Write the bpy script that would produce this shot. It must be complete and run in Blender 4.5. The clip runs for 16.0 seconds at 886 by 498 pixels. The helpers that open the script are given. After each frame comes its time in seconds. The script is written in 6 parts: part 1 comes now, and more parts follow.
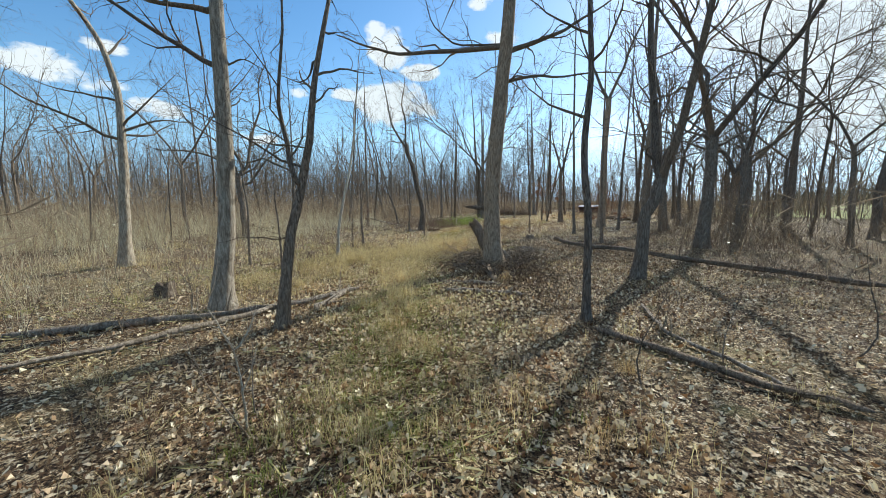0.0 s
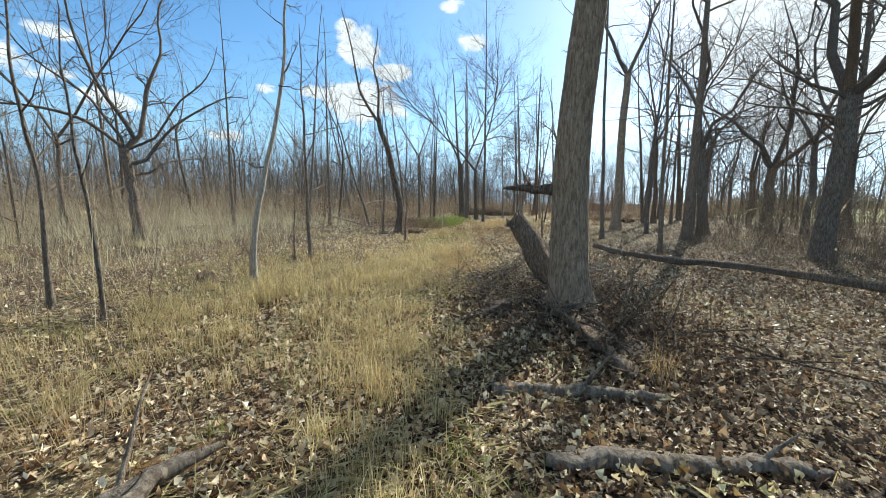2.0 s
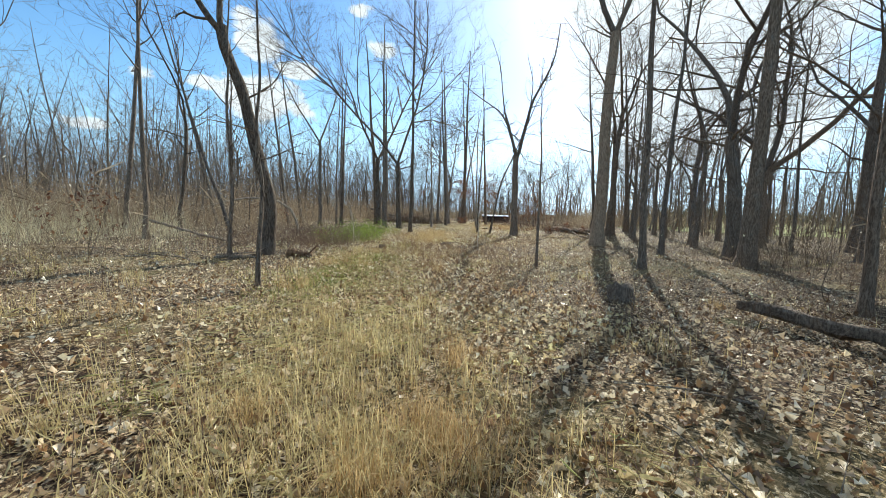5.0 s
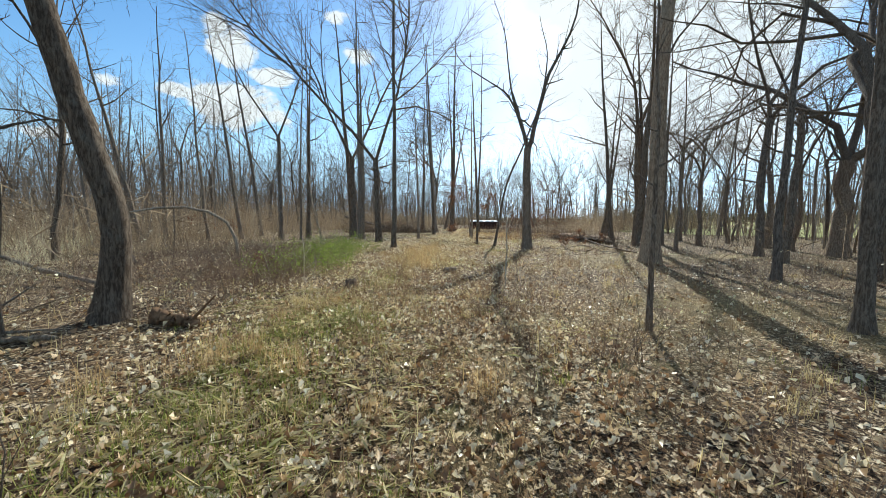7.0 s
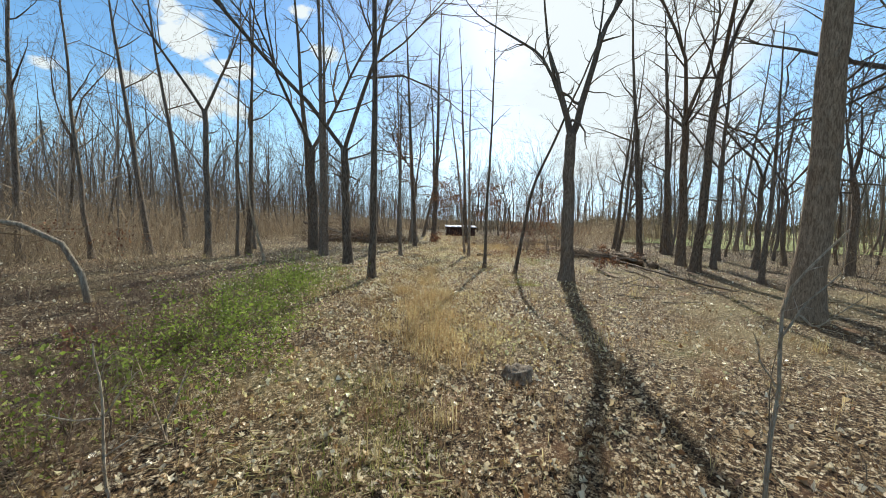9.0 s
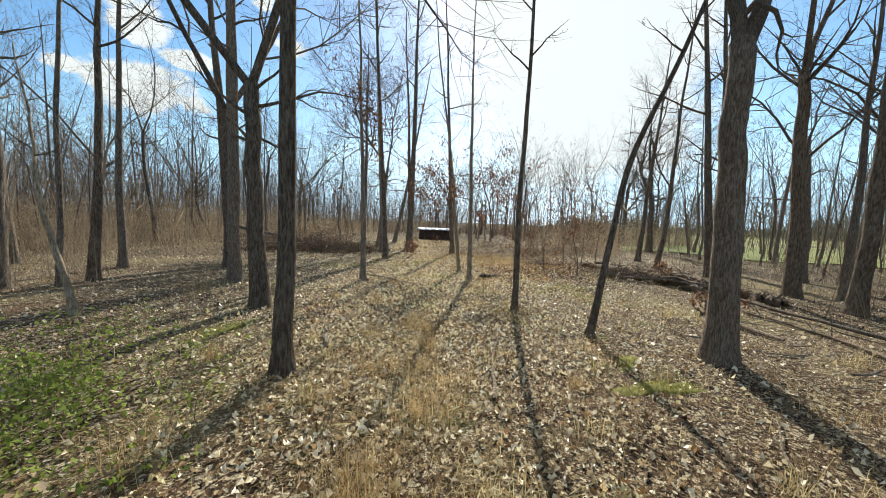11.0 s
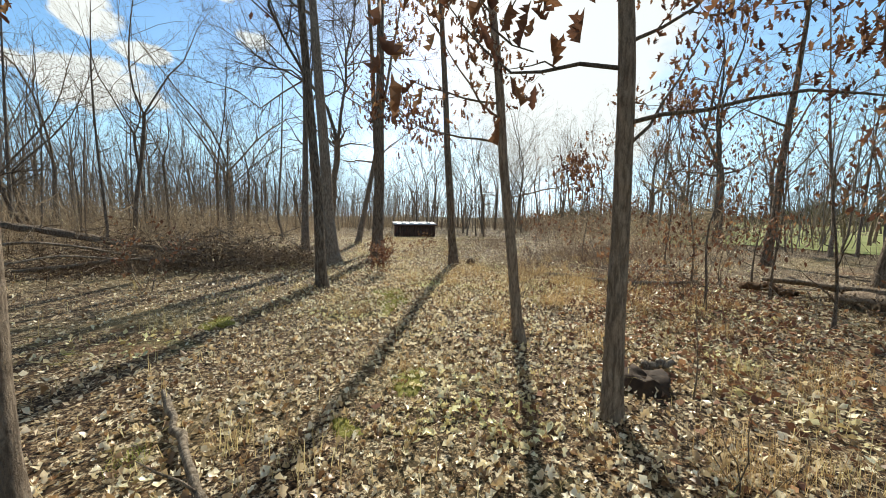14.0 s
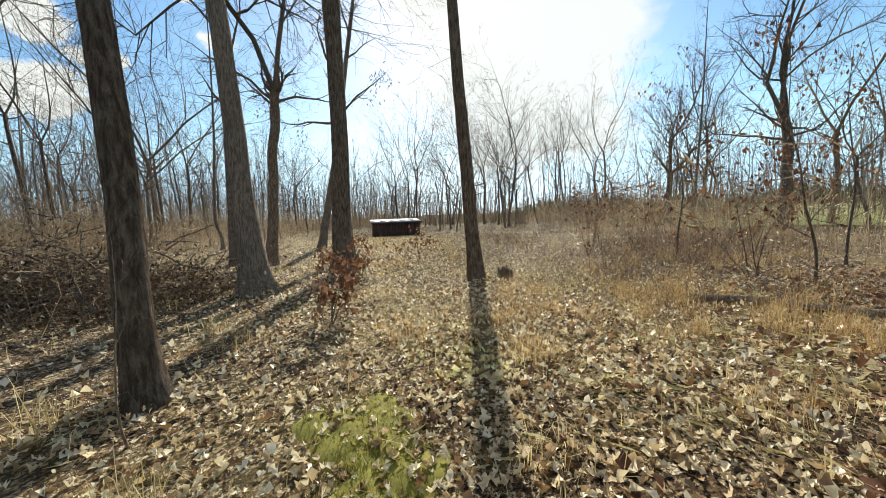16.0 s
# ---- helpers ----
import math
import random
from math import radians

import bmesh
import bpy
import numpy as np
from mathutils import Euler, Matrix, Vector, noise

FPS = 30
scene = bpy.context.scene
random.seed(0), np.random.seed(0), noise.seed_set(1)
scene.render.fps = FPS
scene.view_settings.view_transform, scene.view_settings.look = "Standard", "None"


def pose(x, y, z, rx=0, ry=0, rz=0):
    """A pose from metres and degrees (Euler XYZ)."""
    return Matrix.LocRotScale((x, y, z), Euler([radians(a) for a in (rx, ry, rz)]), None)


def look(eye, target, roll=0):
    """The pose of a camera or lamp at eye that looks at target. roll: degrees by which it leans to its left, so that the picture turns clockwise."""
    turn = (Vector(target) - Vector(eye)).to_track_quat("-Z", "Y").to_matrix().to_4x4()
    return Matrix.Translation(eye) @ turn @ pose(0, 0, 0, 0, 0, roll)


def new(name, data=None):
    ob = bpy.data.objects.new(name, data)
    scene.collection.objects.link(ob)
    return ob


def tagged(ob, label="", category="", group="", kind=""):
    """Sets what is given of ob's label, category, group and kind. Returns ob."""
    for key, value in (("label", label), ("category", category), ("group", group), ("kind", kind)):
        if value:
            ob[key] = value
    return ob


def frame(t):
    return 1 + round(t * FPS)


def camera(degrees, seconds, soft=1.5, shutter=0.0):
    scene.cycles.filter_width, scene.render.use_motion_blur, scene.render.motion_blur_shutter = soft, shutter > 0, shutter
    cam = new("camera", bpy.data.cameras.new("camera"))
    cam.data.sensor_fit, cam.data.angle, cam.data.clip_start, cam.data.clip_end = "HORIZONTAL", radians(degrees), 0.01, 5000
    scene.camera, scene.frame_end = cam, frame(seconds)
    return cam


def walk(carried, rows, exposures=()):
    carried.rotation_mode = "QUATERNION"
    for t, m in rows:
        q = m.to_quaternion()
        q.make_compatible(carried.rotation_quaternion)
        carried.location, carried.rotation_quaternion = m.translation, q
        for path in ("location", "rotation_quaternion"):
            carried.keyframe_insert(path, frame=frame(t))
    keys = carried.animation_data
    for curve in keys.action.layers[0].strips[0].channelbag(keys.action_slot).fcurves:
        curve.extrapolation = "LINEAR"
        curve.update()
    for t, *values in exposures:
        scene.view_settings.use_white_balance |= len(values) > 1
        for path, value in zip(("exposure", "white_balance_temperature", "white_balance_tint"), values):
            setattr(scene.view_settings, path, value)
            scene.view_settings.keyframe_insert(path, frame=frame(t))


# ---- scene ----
cam = camera(100.0, 16.0, soft=0.9)
PATH = [
    (0, (-0.000, 0.000, 2.033), (0.604, 1.890, 1.781), -0.36),
    (0.5, (0.335, 1.481, 1.926), (0.949, 3.368, 1.675), -0.35),
    (1, (0.645, 2.977, 1.833), (1.284, 4.855, 1.581), -0.27),
    (1.5, (0.895, 4.433, 1.738), (1.581, 6.295, 1.487), 0.03),
    (2, (1.170, 5.959, 1.637), (1.920, 7.797, 1.391), 0.38),
    (2.5, (1.530, 7.632, 1.531), (2.359, 9.436, 1.291), 0.78),
    (3, (1.952, 9.215, 1.479), (2.877, 10.974, 1.251), 1.95),
    (3.5, (2.437, 10.740, 1.419), (3.452, 12.450, 1.202), 2.22),
    (4, (3.004, 12.037, 1.387), (4.096, 13.700, 1.180), 2.38),
    (4.2, (3.281, 12.529, 1.378), (4.403, 14.171, 1.170), 2.68),
    (6.3, (6.282, 17.034, 1.397), (7.498, 18.612, 1.219), 0.51),
    (6.5, (6.492, 17.522, 1.422), (7.717, 19.093, 1.248), 0.53),
    (7, (7.063, 18.817, 1.517), (8.310, 20.371, 1.347), 0.45),
    (7.5, (7.693, 20.109, 1.645), (8.966, 21.642, 1.473), 0.58),
    (8, (8.410, 21.479, 1.774), (9.713, 22.987, 1.606), 0.92),
    (8.5, (9.124, 22.841, 1.858), (10.461, 24.319, 1.694), 1.13),
    (9, (9.872, 24.207, 1.951), (11.254, 25.644, 1.793), 1.41),
    (9.2, (10.206, 24.761, 1.990), (11.607, 26.180, 1.835), 1.38),
    (11.3, (15.006, 30.508, 2.005), (16.517, 31.810, 1.857), 2.02),
    (11.5, (15.496, 31.000, 1.991), (17.014, 32.294, 1.841), 1.95),
    (12, (16.746, 32.199, 1.952), (18.275, 33.479, 1.801), 1.76),
    (12.5, (17.978, 33.401, 1.899), (19.520, 34.667, 1.746), 1.69),
    (13, (19.173, 34.577, 1.855), (20.728, 35.824, 1.695), 1.40),
    (13.5, (20.382, 35.757, 1.794), (21.948, 36.989, 1.624), 0.88),
    (14, (21.464, 36.943, 1.663), (23.045, 38.155, 1.492), 0.53),
    (14.5, (22.519, 38.042, 1.623), (24.109, 39.241, 1.437), 0.53),
    (15, (23.527, 39.113, 1.571), (25.132, 40.289, 1.372), 0.40),
    (15.5, (24.512, 40.049, 1.469), (26.134, 41.203, 1.275), -0.18),
    (16, (25.644, 41.024, 1.322), (27.287, 42.149, 1.138), -2.16),
]
walk(cam, [(t, look(e, g, r)) for t, e, g, r in PATH], exposures=[(0, 0.34, 6300, 4), (1.5, 0.5, 6350, 4), (4, 0.52, 6400, 4), (7, 0.4, 6450, 4), (9, 0.32, 6600, 4), (12, 0.42, 6850, 5), (16, 0.43, 7100, 5)])

# ---- light: clear winter noon, sun ahead of the walk ----
SUN_HEADING, SUN_HEIGHT = 57.5, 33.5


def world_sky():
    w = bpy.data.worlds.new("sky")
    scene.world = w
    w.use_nodes = True
    nt = w.node_tree
    N = nt.nodes
    N.clear()

    def node(kind, **kw):
        n = N.new(kind)
        for k, v in kw.items():
            n.inputs[k].default_value = v
        return n

    def math_node(op, a, b=None, clamp=False):
        n = N.new("ShaderNodeMath")
        n.operation, n.use_clamp = op, clamp
        for i, v in enumerate((a, b)):
            if v is None:
                continue
            if isinstance(v, (int, float)):
                n.inputs[i].default_value = v
            else:
                nt.links.new(v, n.inputs[i])
        return n.outputs[0]

    sky = N.new("ShaderNodeTexSky")
    sky.sky_type, sky.sun_disc = "NISHITA", False
    sky.sun_elevation, sky.sun_rotation = radians(SUN_HEIGHT), radians(SUN_HEADING)
    sky.air_density, sky.dust_density, sky.ozone_density = 1.0, 0.35, 1.3
    co = N.new("ShaderNodeTexCoord")
    sep = N.new("ShaderNodeSeparateXYZ")
    nt.links.new(co.outputs["Generated"], sep.inputs[0])
    x, y, z = sep.outputs
    # the clear sky keeps its blue down to the tree line
    lifted = N.new("ShaderNodeCombineXYZ")
    nt.links.new(x, lifted.inputs[0])
    nt.links.new(y, lifted.inputs[1])
    nt.links.new(math_node("MAXIMUM", z, 0.16), lifted.inputs[2])
    nt.links.new(lifted.outputs[0], sky.inputs["Vector"])
    squash = N.new("ShaderNodeMapping")
    squash.inputs["Scale"].default_value = (1, 1, 1.7)
    nt.links.new(co.outputs["Generated"], squash.inputs["Vector"])
    puffs = node("ShaderNodeTexNoise", Scale=9.0, Detail=9.0, Roughness=0.6)
    nt.links.new(squash.outputs[0], puffs.inputs["Vector"])
    broad = node("ShaderNodeTexNoise", Scale=2.6, Detail=6.0, Roughness=0.6)
    nt.links.new(squash.outputs[0], broad.inputs["Vector"])
    turn = math_node("MULTIPLY", math_node("ARCTAN2", x, y), 180 / math.pi)
    rise = math_node("MULTIPLY", math_node("ARCSINE", z), 180 / math.pi)

    def blob(deg, up, wide, high, weight):
        """weight in the middle of a heap of cloud of this size in degrees, falling off to below 0 outside."""
        a = math_node("POWER", math_node("ABSOLUTE", math_node("MULTIPLY", math_node("SUBTRACT", turn, deg), 1 / wide)), 2.0)
        b = math_node("POWER", math_node("ABSOLUTE", math_node("MULTIPLY", math_node("SUBTRACT", rise, up), 1 / high)), 2.0)
        return math_node("MAXIMUM", math_node("SUBTRACT", weight, math_node("ADD", a, b)), -1.2)

    heaps = None
    for heap in CLOUDS:
        b = blob(*heap)
        heaps = b if heaps is None else math_node("MAXIMUM", heaps, b)
    ragged = math_node("MULTIPLY", math_node("SUBTRACT", puffs.outputs["Fac"], 0.5), 4.2)
    cumulus = math_node("MULTIPLY", math_node("SUBTRACT", math_node("ADD", heaps, ragged), 0.1), 2.4, True)
    # unseen broken cloud overhead, added to whiten and brighten the light in shadows
    high_up = math_node("MULTIPLY", math_node("SUBTRACT", z, 0.5), 4.0, True)
    broken = math_node("MULTIPLY", high_up, math_node("MULTIPLY", math_node("SUBTRACT", broad.outputs["Fac"], 0.36), 4.0, True))
    # a bright veil on the sun's side, torn into blue gaps at its rim
    veil = math_node("ADD", blob(67.3, 37, 21.7, 33, 1.0), math_node("MULTIPLY", math_node("SUBTRACT", broad.outputs["Fac"], 0.5), 2.0))
    haze = math_node("MULTIPLY", math_node("ADD", veil, 0.08), 3.0, True)
    low = math_node("MULTIPLY", math_node("SUBTRACT", 0.16, z), 4.0, True)
    mask = math_node("MAXIMUM", math_node("MAXIMUM", cumulus, math_node("MULTIPLY", low, 0.18)), math_node("MAXIMUM", math_node("MULTIPLY", haze, 0.93), math_node("MULTIPLY", broken, 0.8)))
    mix = N.new("ShaderNodeMix")
    mix.data_type = "RGBA"
    nt.links.new(mask, mix.inputs["Factor"])
    tone = N.new("ShaderNodeHueSaturation")
    tone.inputs["Saturation"].default_value = 1.27
    nt.links.new(sky.outputs[0], tone.inputs["Color"])
    nt.links.new(tone.outputs[0], mix.inputs["A"])
    mix.inputs["B"].default_value = (5.1, 5.4, 5.7, 1)
    back = node("ShaderNodeBackground", Strength=0.14)
    nt.links.new(mix.outputs["Result"], back.inputs[0])
    out = N.new("ShaderNodeOutputWorld")
    nt.links.new(back.outputs[0], out.inputs[0])


# fair-weather clouds: heading, height, half width and half height in degrees, density
CLOUDS = [(10.3, 21.0, 3.2, 2.4, 1.0), (8.0, 22.6, 2.4, 1.5, 0.9), (14.6, 18.2, 3.0, 1.2, 0.9), (10.4, 14.0, 6.2, 2.9, 1.1), (15.0, 13.0, 3.0, 1.8, 0.9), (4.2, 14.8, 3.2, 1.1, 0.6),
          (-2.4, 14.6, 1.9, 0.9, 0.8), (-28.0, 13.4, 6.5, 2.2, 0.8), (-22.0, 16.8, 3.5, 1.0, 0.4), (-17.5, 11.0, 6.0, 1.5, 0.5), (-7.6, 8.6, 3.4, 0.9, 0.8), (26.4, 22.0, 3.0, 1.6, 0.6), (23.0, 26.0, 2.6, 1.2, 0.8), (-27.0, 19.6, 4.0, 0.9, 0.3), (-44.0, 12.0, 7.0, 2.0, 0.7)]
world_sky()
sun = new("sun", bpy.data.lights.new("sun", "SUN"))
sun.data.energy, sun.data.angle, sun.data.color = 5.0, radians(0.55), (1.0, 0.97, 0.925)
sun.matrix_world = look((math.sin(radians(SUN_HEADING)) * 30, math.cos(radians(SUN_HEADING)) * 30, 30 * math.tan(radians(SUN_HEIGHT))), (0, 0, 0))


# ---- materials ----
def material(name):
    m = bpy.data.materials.new(name)
    m.use_nodes = True
    m.node_tree.nodes.clear()
    return m, m.node_tree


def link(nt, a, b):
    nt.links.new(a, b)


def ramp(nt, fac, stops):
    r = nt.nodes.new("ShaderNodeValToRGB")
    el = r.color_ramp.elements
    while len(el) < len(stops):
        el.new(0.5)
    for e, (p, c) in zip(el, stops):
        e.position, e.color = p, (*c, 1)
    link(nt, fac, r.inputs[0])
    return r.outputs["Color"]


def noise_tex(nt, vec, scale, detail=4.0, rough=0.55):
    n = nt.nodes.new("ShaderNodeTexNoise")
    n.inputs["Scale"].default_value, n.inputs["Detail"].default_value, n.inputs["Roughness"].default_value = scale, detail, rough
    link(nt, vec, n.inputs["Vector"])
    return n


def mapped(nt, scale=(1, 1, 1), kind="Object"):
    c, m = nt.nodes.new("ShaderNodeTexCoord"), nt.nodes.new("ShaderNodeMapping")
    m.inputs["Scale"].default_value = scale
    link(nt, c.outputs[kind], m.inputs["Vector"])
    return m.outputs[0]


def mixed(nt, fac, a, b, blend="MIX"):
    m = nt.nodes.new("ShaderNodeMix")
    m.data_type, m.blend_type = "RGBA", blend
    for socket, v in ((m.inputs["Factor"], fac), (m.inputs["A"], a), (m.inputs["B"], b)):
        if isinstance(v, (int, float)):
            socket.default_value = v
        elif isinstance(v, tuple):
            socket.default_value = (*v, 1)
        else:
            link(nt, v, socket)
    return m.outputs["Result"]


def principled(nt, colour, rough=0.9, height=None, strength=0.4, distance=0.02, spec=0.25):
    p, o = nt.nodes.new("ShaderNodeBsdfPrincipled"), nt.nodes.new("ShaderNodeOutputMaterial")
    if isinstance(colour, tuple):
        p.inputs["Base Color"].default_value = (*colour, 1)
    else:
        link(nt, colour, p.inputs["Base Color"])
    p.inputs["Roughness"].default_value = rough
    p.inputs["Specular IOR Level"].default_value = spec
    if height is not None:
        b = nt.nodes.new("ShaderNodeBump")
        b.inputs["Strength"].default_value, b.inputs["Distance"].default_value = strength, distance
        link(nt, height, b.inputs["Height"])
        link(nt, b.outputs[0], p.inputs["Normal"])
    link(nt, p.outputs[0], o.inputs[0])
    return p, o


def bark(name, dark, light, ridge=26.0):
    m, nt = material(name)
    wave = noise_tex(nt, mapped(nt, (1, 1, 0.5)), 7.0, 3)
    vec = mixed(nt, 0.06, mapped(nt, (1, 1, 0.2)), wave.outputs["Color"])
    ridges = noise_tex(nt, vec, ridge * 1.7, 8, 0.68)
    patches = noise_tex(nt, mapped(nt, (1, 1, 0.6)), 4.5, 8, 0.72)
    grain = noise_tex(nt, mapped(nt, (1, 1, 0.6)), 95.0, 5, 0.75)
    mid = tuple((p + q) / 2 for p, q in zip(dark, light))
    tone = ramp(nt, ridges.outputs["Fac"], [(0.34, tuple(0.7 * p for p in dark)), (0.44, dark), (0.54, mid), (0.7, light)])
    tone = mixed(nt, 0.5, tone, ramp(nt, grain.outputs["Fac"], [(0.3, (0.55, 0.55, 0.55)), (0.7, (1.45, 1.45, 1.45))]), "MULTIPLY")
    tone = mixed(nt, ramp(nt, patches.outputs["Fac"], [(0.36, (0.4, 0.4, 0.4)), (0.52, (0.0, 0.0, 0.0))]), tone, tuple(p * 0.7 for p in dark))
    info = nt.nodes.new("ShaderNodeObjectInfo")
    tint = ramp(nt, info.outputs["Random"], [(0.0, (0.8, 0.8, 0.82)), (0.5, (1.0, 0.98, 0.95)), (1.0, (1.15, 1.05, 0.95))])
    tone = mixed(nt, 1.0, tone, tint, "MULTIPLY")
    lichen = ramp(nt, patches.outputs["Fac"], [(0.56, (0, 0, 0)), (0.72, (0.45, 0.45, 0.45))])
    tone = mixed(nt, lichen, tone, (0.3, 0.31, 0.27))
    high = nt.nodes.new("ShaderNodeMath")
    high.operation = "ADD"
    link(nt, ridges.outputs["Fac"], high.inputs[0])
    link(nt, grain.outputs["Fac"], high.inputs[1])
    principled(nt, tone, 0.95, high.outputs[0], 1.0, 0.03, 0.1)
    return m


def leafy(name, stops, through_light=0.3, rough=0.75, island=True, drift=0.0, gloss=0.2):
    """Thin leaves and blades: each has a tone of its own, and some light passes."""
    m, nt = material(name)
    if island:
        g = nt.nodes.new("ShaderNodeNewGeometry")
        fac = g.outputs["Random Per Island"]
    else:
        fac = nt.nodes.new("ShaderNodeObjectInfo").outputs["Random"]
    tone = ramp(nt, fac, stops)
    veins = noise_tex(nt, mapped(nt), 55.0, 2)
    tone = mixed(nt, 0.35, tone, mixed(nt, veins.outputs["Fac"], (0.25, 0.2, 0.15), (1.5, 1.5, 1.5)), "MULTIPLY")
    if drift:
        broad = noise_tex(nt, mapped(nt), 0.45, 5, 0.62)
        tone = mixed(nt, drift, tone, ramp(nt, broad.outputs["Fac"], [(0.3, (1.02, 0.76, 0.56)), (0.4, (1.06, 0.97, 0.86)), (0.55, (1.12, 1.08, 0.98)), (0.64, (1.05, 1.08, 0.7)), (0.74, (0.85, 0.95, 0.5))]), "MULTIPLY")
    p, o = principled(nt, tone, rough, None, spec=gloss)
    t, mx = nt.nodes.new("ShaderNodeBsdfTranslucent"), nt.nodes.new("ShaderNodeMixShader")
    link(nt, tone, t.inputs["Color"])
    mx.inputs[0].default_value = through_light
    link(nt, p.outputs[0], mx.inputs[1])
    link(nt, t.outputs[0], mx.inputs[2])
    link(nt, mx.outputs[0], o.inputs[0])
    return m


def litter_ground():
    m, nt = material("leaf litter")
    vec = mapped(nt)
    warp = mixed(nt, 0.06, vec, noise_tex(nt, vec, 17.0, 4, 0.7).outputs["Color"])

    def pieces(scale):
        v = nt.nodes.new("ShaderNodeTexVoronoi")
        v.distance = "MANHATTAN"
        v.inputs["Scale"].default_value = scale
        link(nt, warp, v.inputs["Vector"])
        return v

    under, over = pieces(21.0), pieces(31.0)
    crumbs = noise_tex(nt, warp, 46.0, 5, 0.62)
    lies = ramp(nt, noise_tex(nt, warp, 13.0, 4, 0.6).outputs["Fac"], [(0.49, (0, 0, 0)), (0.51, (1, 1, 1))])
    sep = nt.nodes.new("ShaderNodeSeparateColor")
    link(nt, mixed(nt, lies, under.outputs["Color"], over.outputs["Color"]), sep.inputs[0])
    leaf = ramp(nt, sep.outputs[0], [(0.0, (0.04, 0.022, 0.013)), (0.35, (0.125, 0.075, 0.038)), (0.55, (0.24, 0.16, 0.085)), (0.78, (0.44, 0.335, 0.2)), (1.0, (0.68, 0.57, 0.4))])
    # the litter's own shade between leaves is put into the colour here
    gaps = ramp(nt, crumbs.outputs["Fac"], [(0.42, (0.06, 0.05, 0.042)), (0.49, (0.6, 0.58, 0.56)), (0.55, (1.05, 1.05, 1.05))])
    tone = mixed(nt, 1.0, leaf, gaps, "MULTIPLY")
    high = nt.nodes.new("ShaderNodeMath")
    high.operation = "ADD"
    link(nt, crumbs.outputs["Fac"], high.inputs[0])
    link(nt, sep.outputs[2], high.inputs[1])
    broad = noise_tex(nt, vec, 0.22, 5, 0.6)
    straw = ramp(nt, broad.outputs["Fac"], [(0.5, (0, 0, 0)), (0.66, (0.35, 0.35, 0.35))])
    tone = mixed(nt, straw, tone, mixed(nt, sep.outputs[1], (0.3, 0.24, 0.1), (0.5, 0.4, 0.19)))
    rust = ramp(nt, noise_tex(nt, vec, 0.9, 5, 0.65).outputs["Fac"], [(0.58, (0, 0, 0)), (0.7, (0.6, 0.6, 0.6))])
    tone = mixed(nt, rust, tone, mixed(nt, sep.outputs[1], (0.13, 0.06, 0.03), (0.34, 0.18, 0.09)))
    green = ramp(nt, noise_tex(nt, vec, 0.6, 5, 0.6).outputs["Fac"], [(0.62, (0, 0, 0)), (0.72, (0.55, 0.55, 0.55))])
    tone = mixed(nt, green, tone, (0.1, 0.115, 0.035))
    principled(nt, tone, 0.9, high.outputs[0], 0.9, 0.025, 0.15)
    return m


def patchy(name, a, b, scale=7.0, rough=0.9, bump_at=0.6, metal=0.0):
    m, nt = material(name)
    n = noise_tex(nt, mapped(nt), scale, 7, 0.65)
    p, _ = principled(nt, ramp(nt, n.outputs["Fac"], [(0.3, a), (0.7, b)]), rough, n.outputs["Fac"], bump_at, 0.02)
    p.inputs["Metallic"].default_value = metal
    return m


M_GROUND = litter_ground()
M_BARK = bark("grey brown bark", (0.16, 0.125, 0.095), (0.42, 0.345, 0.27))
M_GREY = bark("light grey-brown bark", (0.26, 0.2, 0.145), (0.56, 0.45, 0.335), ridge=22)
M_DARK = bark("dark furrowed bark", (0.12, 0.09, 0.066), (0.33, 0.265, 0.2), ridge=20)
M_PALE = bark("pale flaky bark", (0.3, 0.245, 0.18), (0.68, 0.585, 0.455), ridge=16)
M_BLEACHED = bark("bleached sapling bark", (0.46, 0.4, 0.31), (0.8, 0.73, 0.6), ridge=30)
M_TWIG = bark("twig bark", (0.15, 0.118, 0.09), (0.36, 0.295, 0.23), ridge=40)
M_SILVER = bark("weathered grey wood", (0.24, 0.19, 0.14), (0.58, 0.49, 0.38), ridge=14)
M_LEAF = leafy("fallen oak leaves", [(0.0, (0.13, 0.07, 0.034)), (0.16, (0.33, 0.21, 0.105)), (0.33, (0.56, 0.43, 0.25)), (0.55, (0.8, 0.7, 0.48)), (1.0, (0.94, 0.9, 0.74))], rough=0.42, drift=0.8, gloss=0.65)
M_RUST = leafy("clinging rust leaves", [(0.0, (0.13, 0.06, 0.04)), (0.5, (0.25, 0.12, 0.068)), (0.85, (0.37, 0.19, 0.095)), (1.0, (0.55, 0.32, 0.16))], 0.22)
M_STRAW = leafy("straw grass", [(0.0, (0.36, 0.275, 0.12)), (0.5, (0.62, 0.49, 0.235)), (1.0, (0.78, 0.66, 0.36))], 0.5)
M_MAT = leafy("matted dead grass", [(0.0, (0.27, 0.215, 0.095)), (0.45, (0.53, 0.455, 0.22)), (0.85, (0.72, 0.64, 0.37)), (1.0, (0.45, 0.46, 0.17))], 0.4)
M_AMBER = leafy("amber grass", [(0.0, (0.38, 0.23, 0.095)), (0.5, (0.58, 0.4, 0.18)), (1.0, (0.72, 0.55, 0.29))], 0.5)
M_GREEN = leafy("green briar leaves", [(0.0, (0.14, 0.19, 0.03)), (0.6, (0.27, 0.35, 0.06)), (1.0, (0.44, 0.5, 0.13))], 0.5)
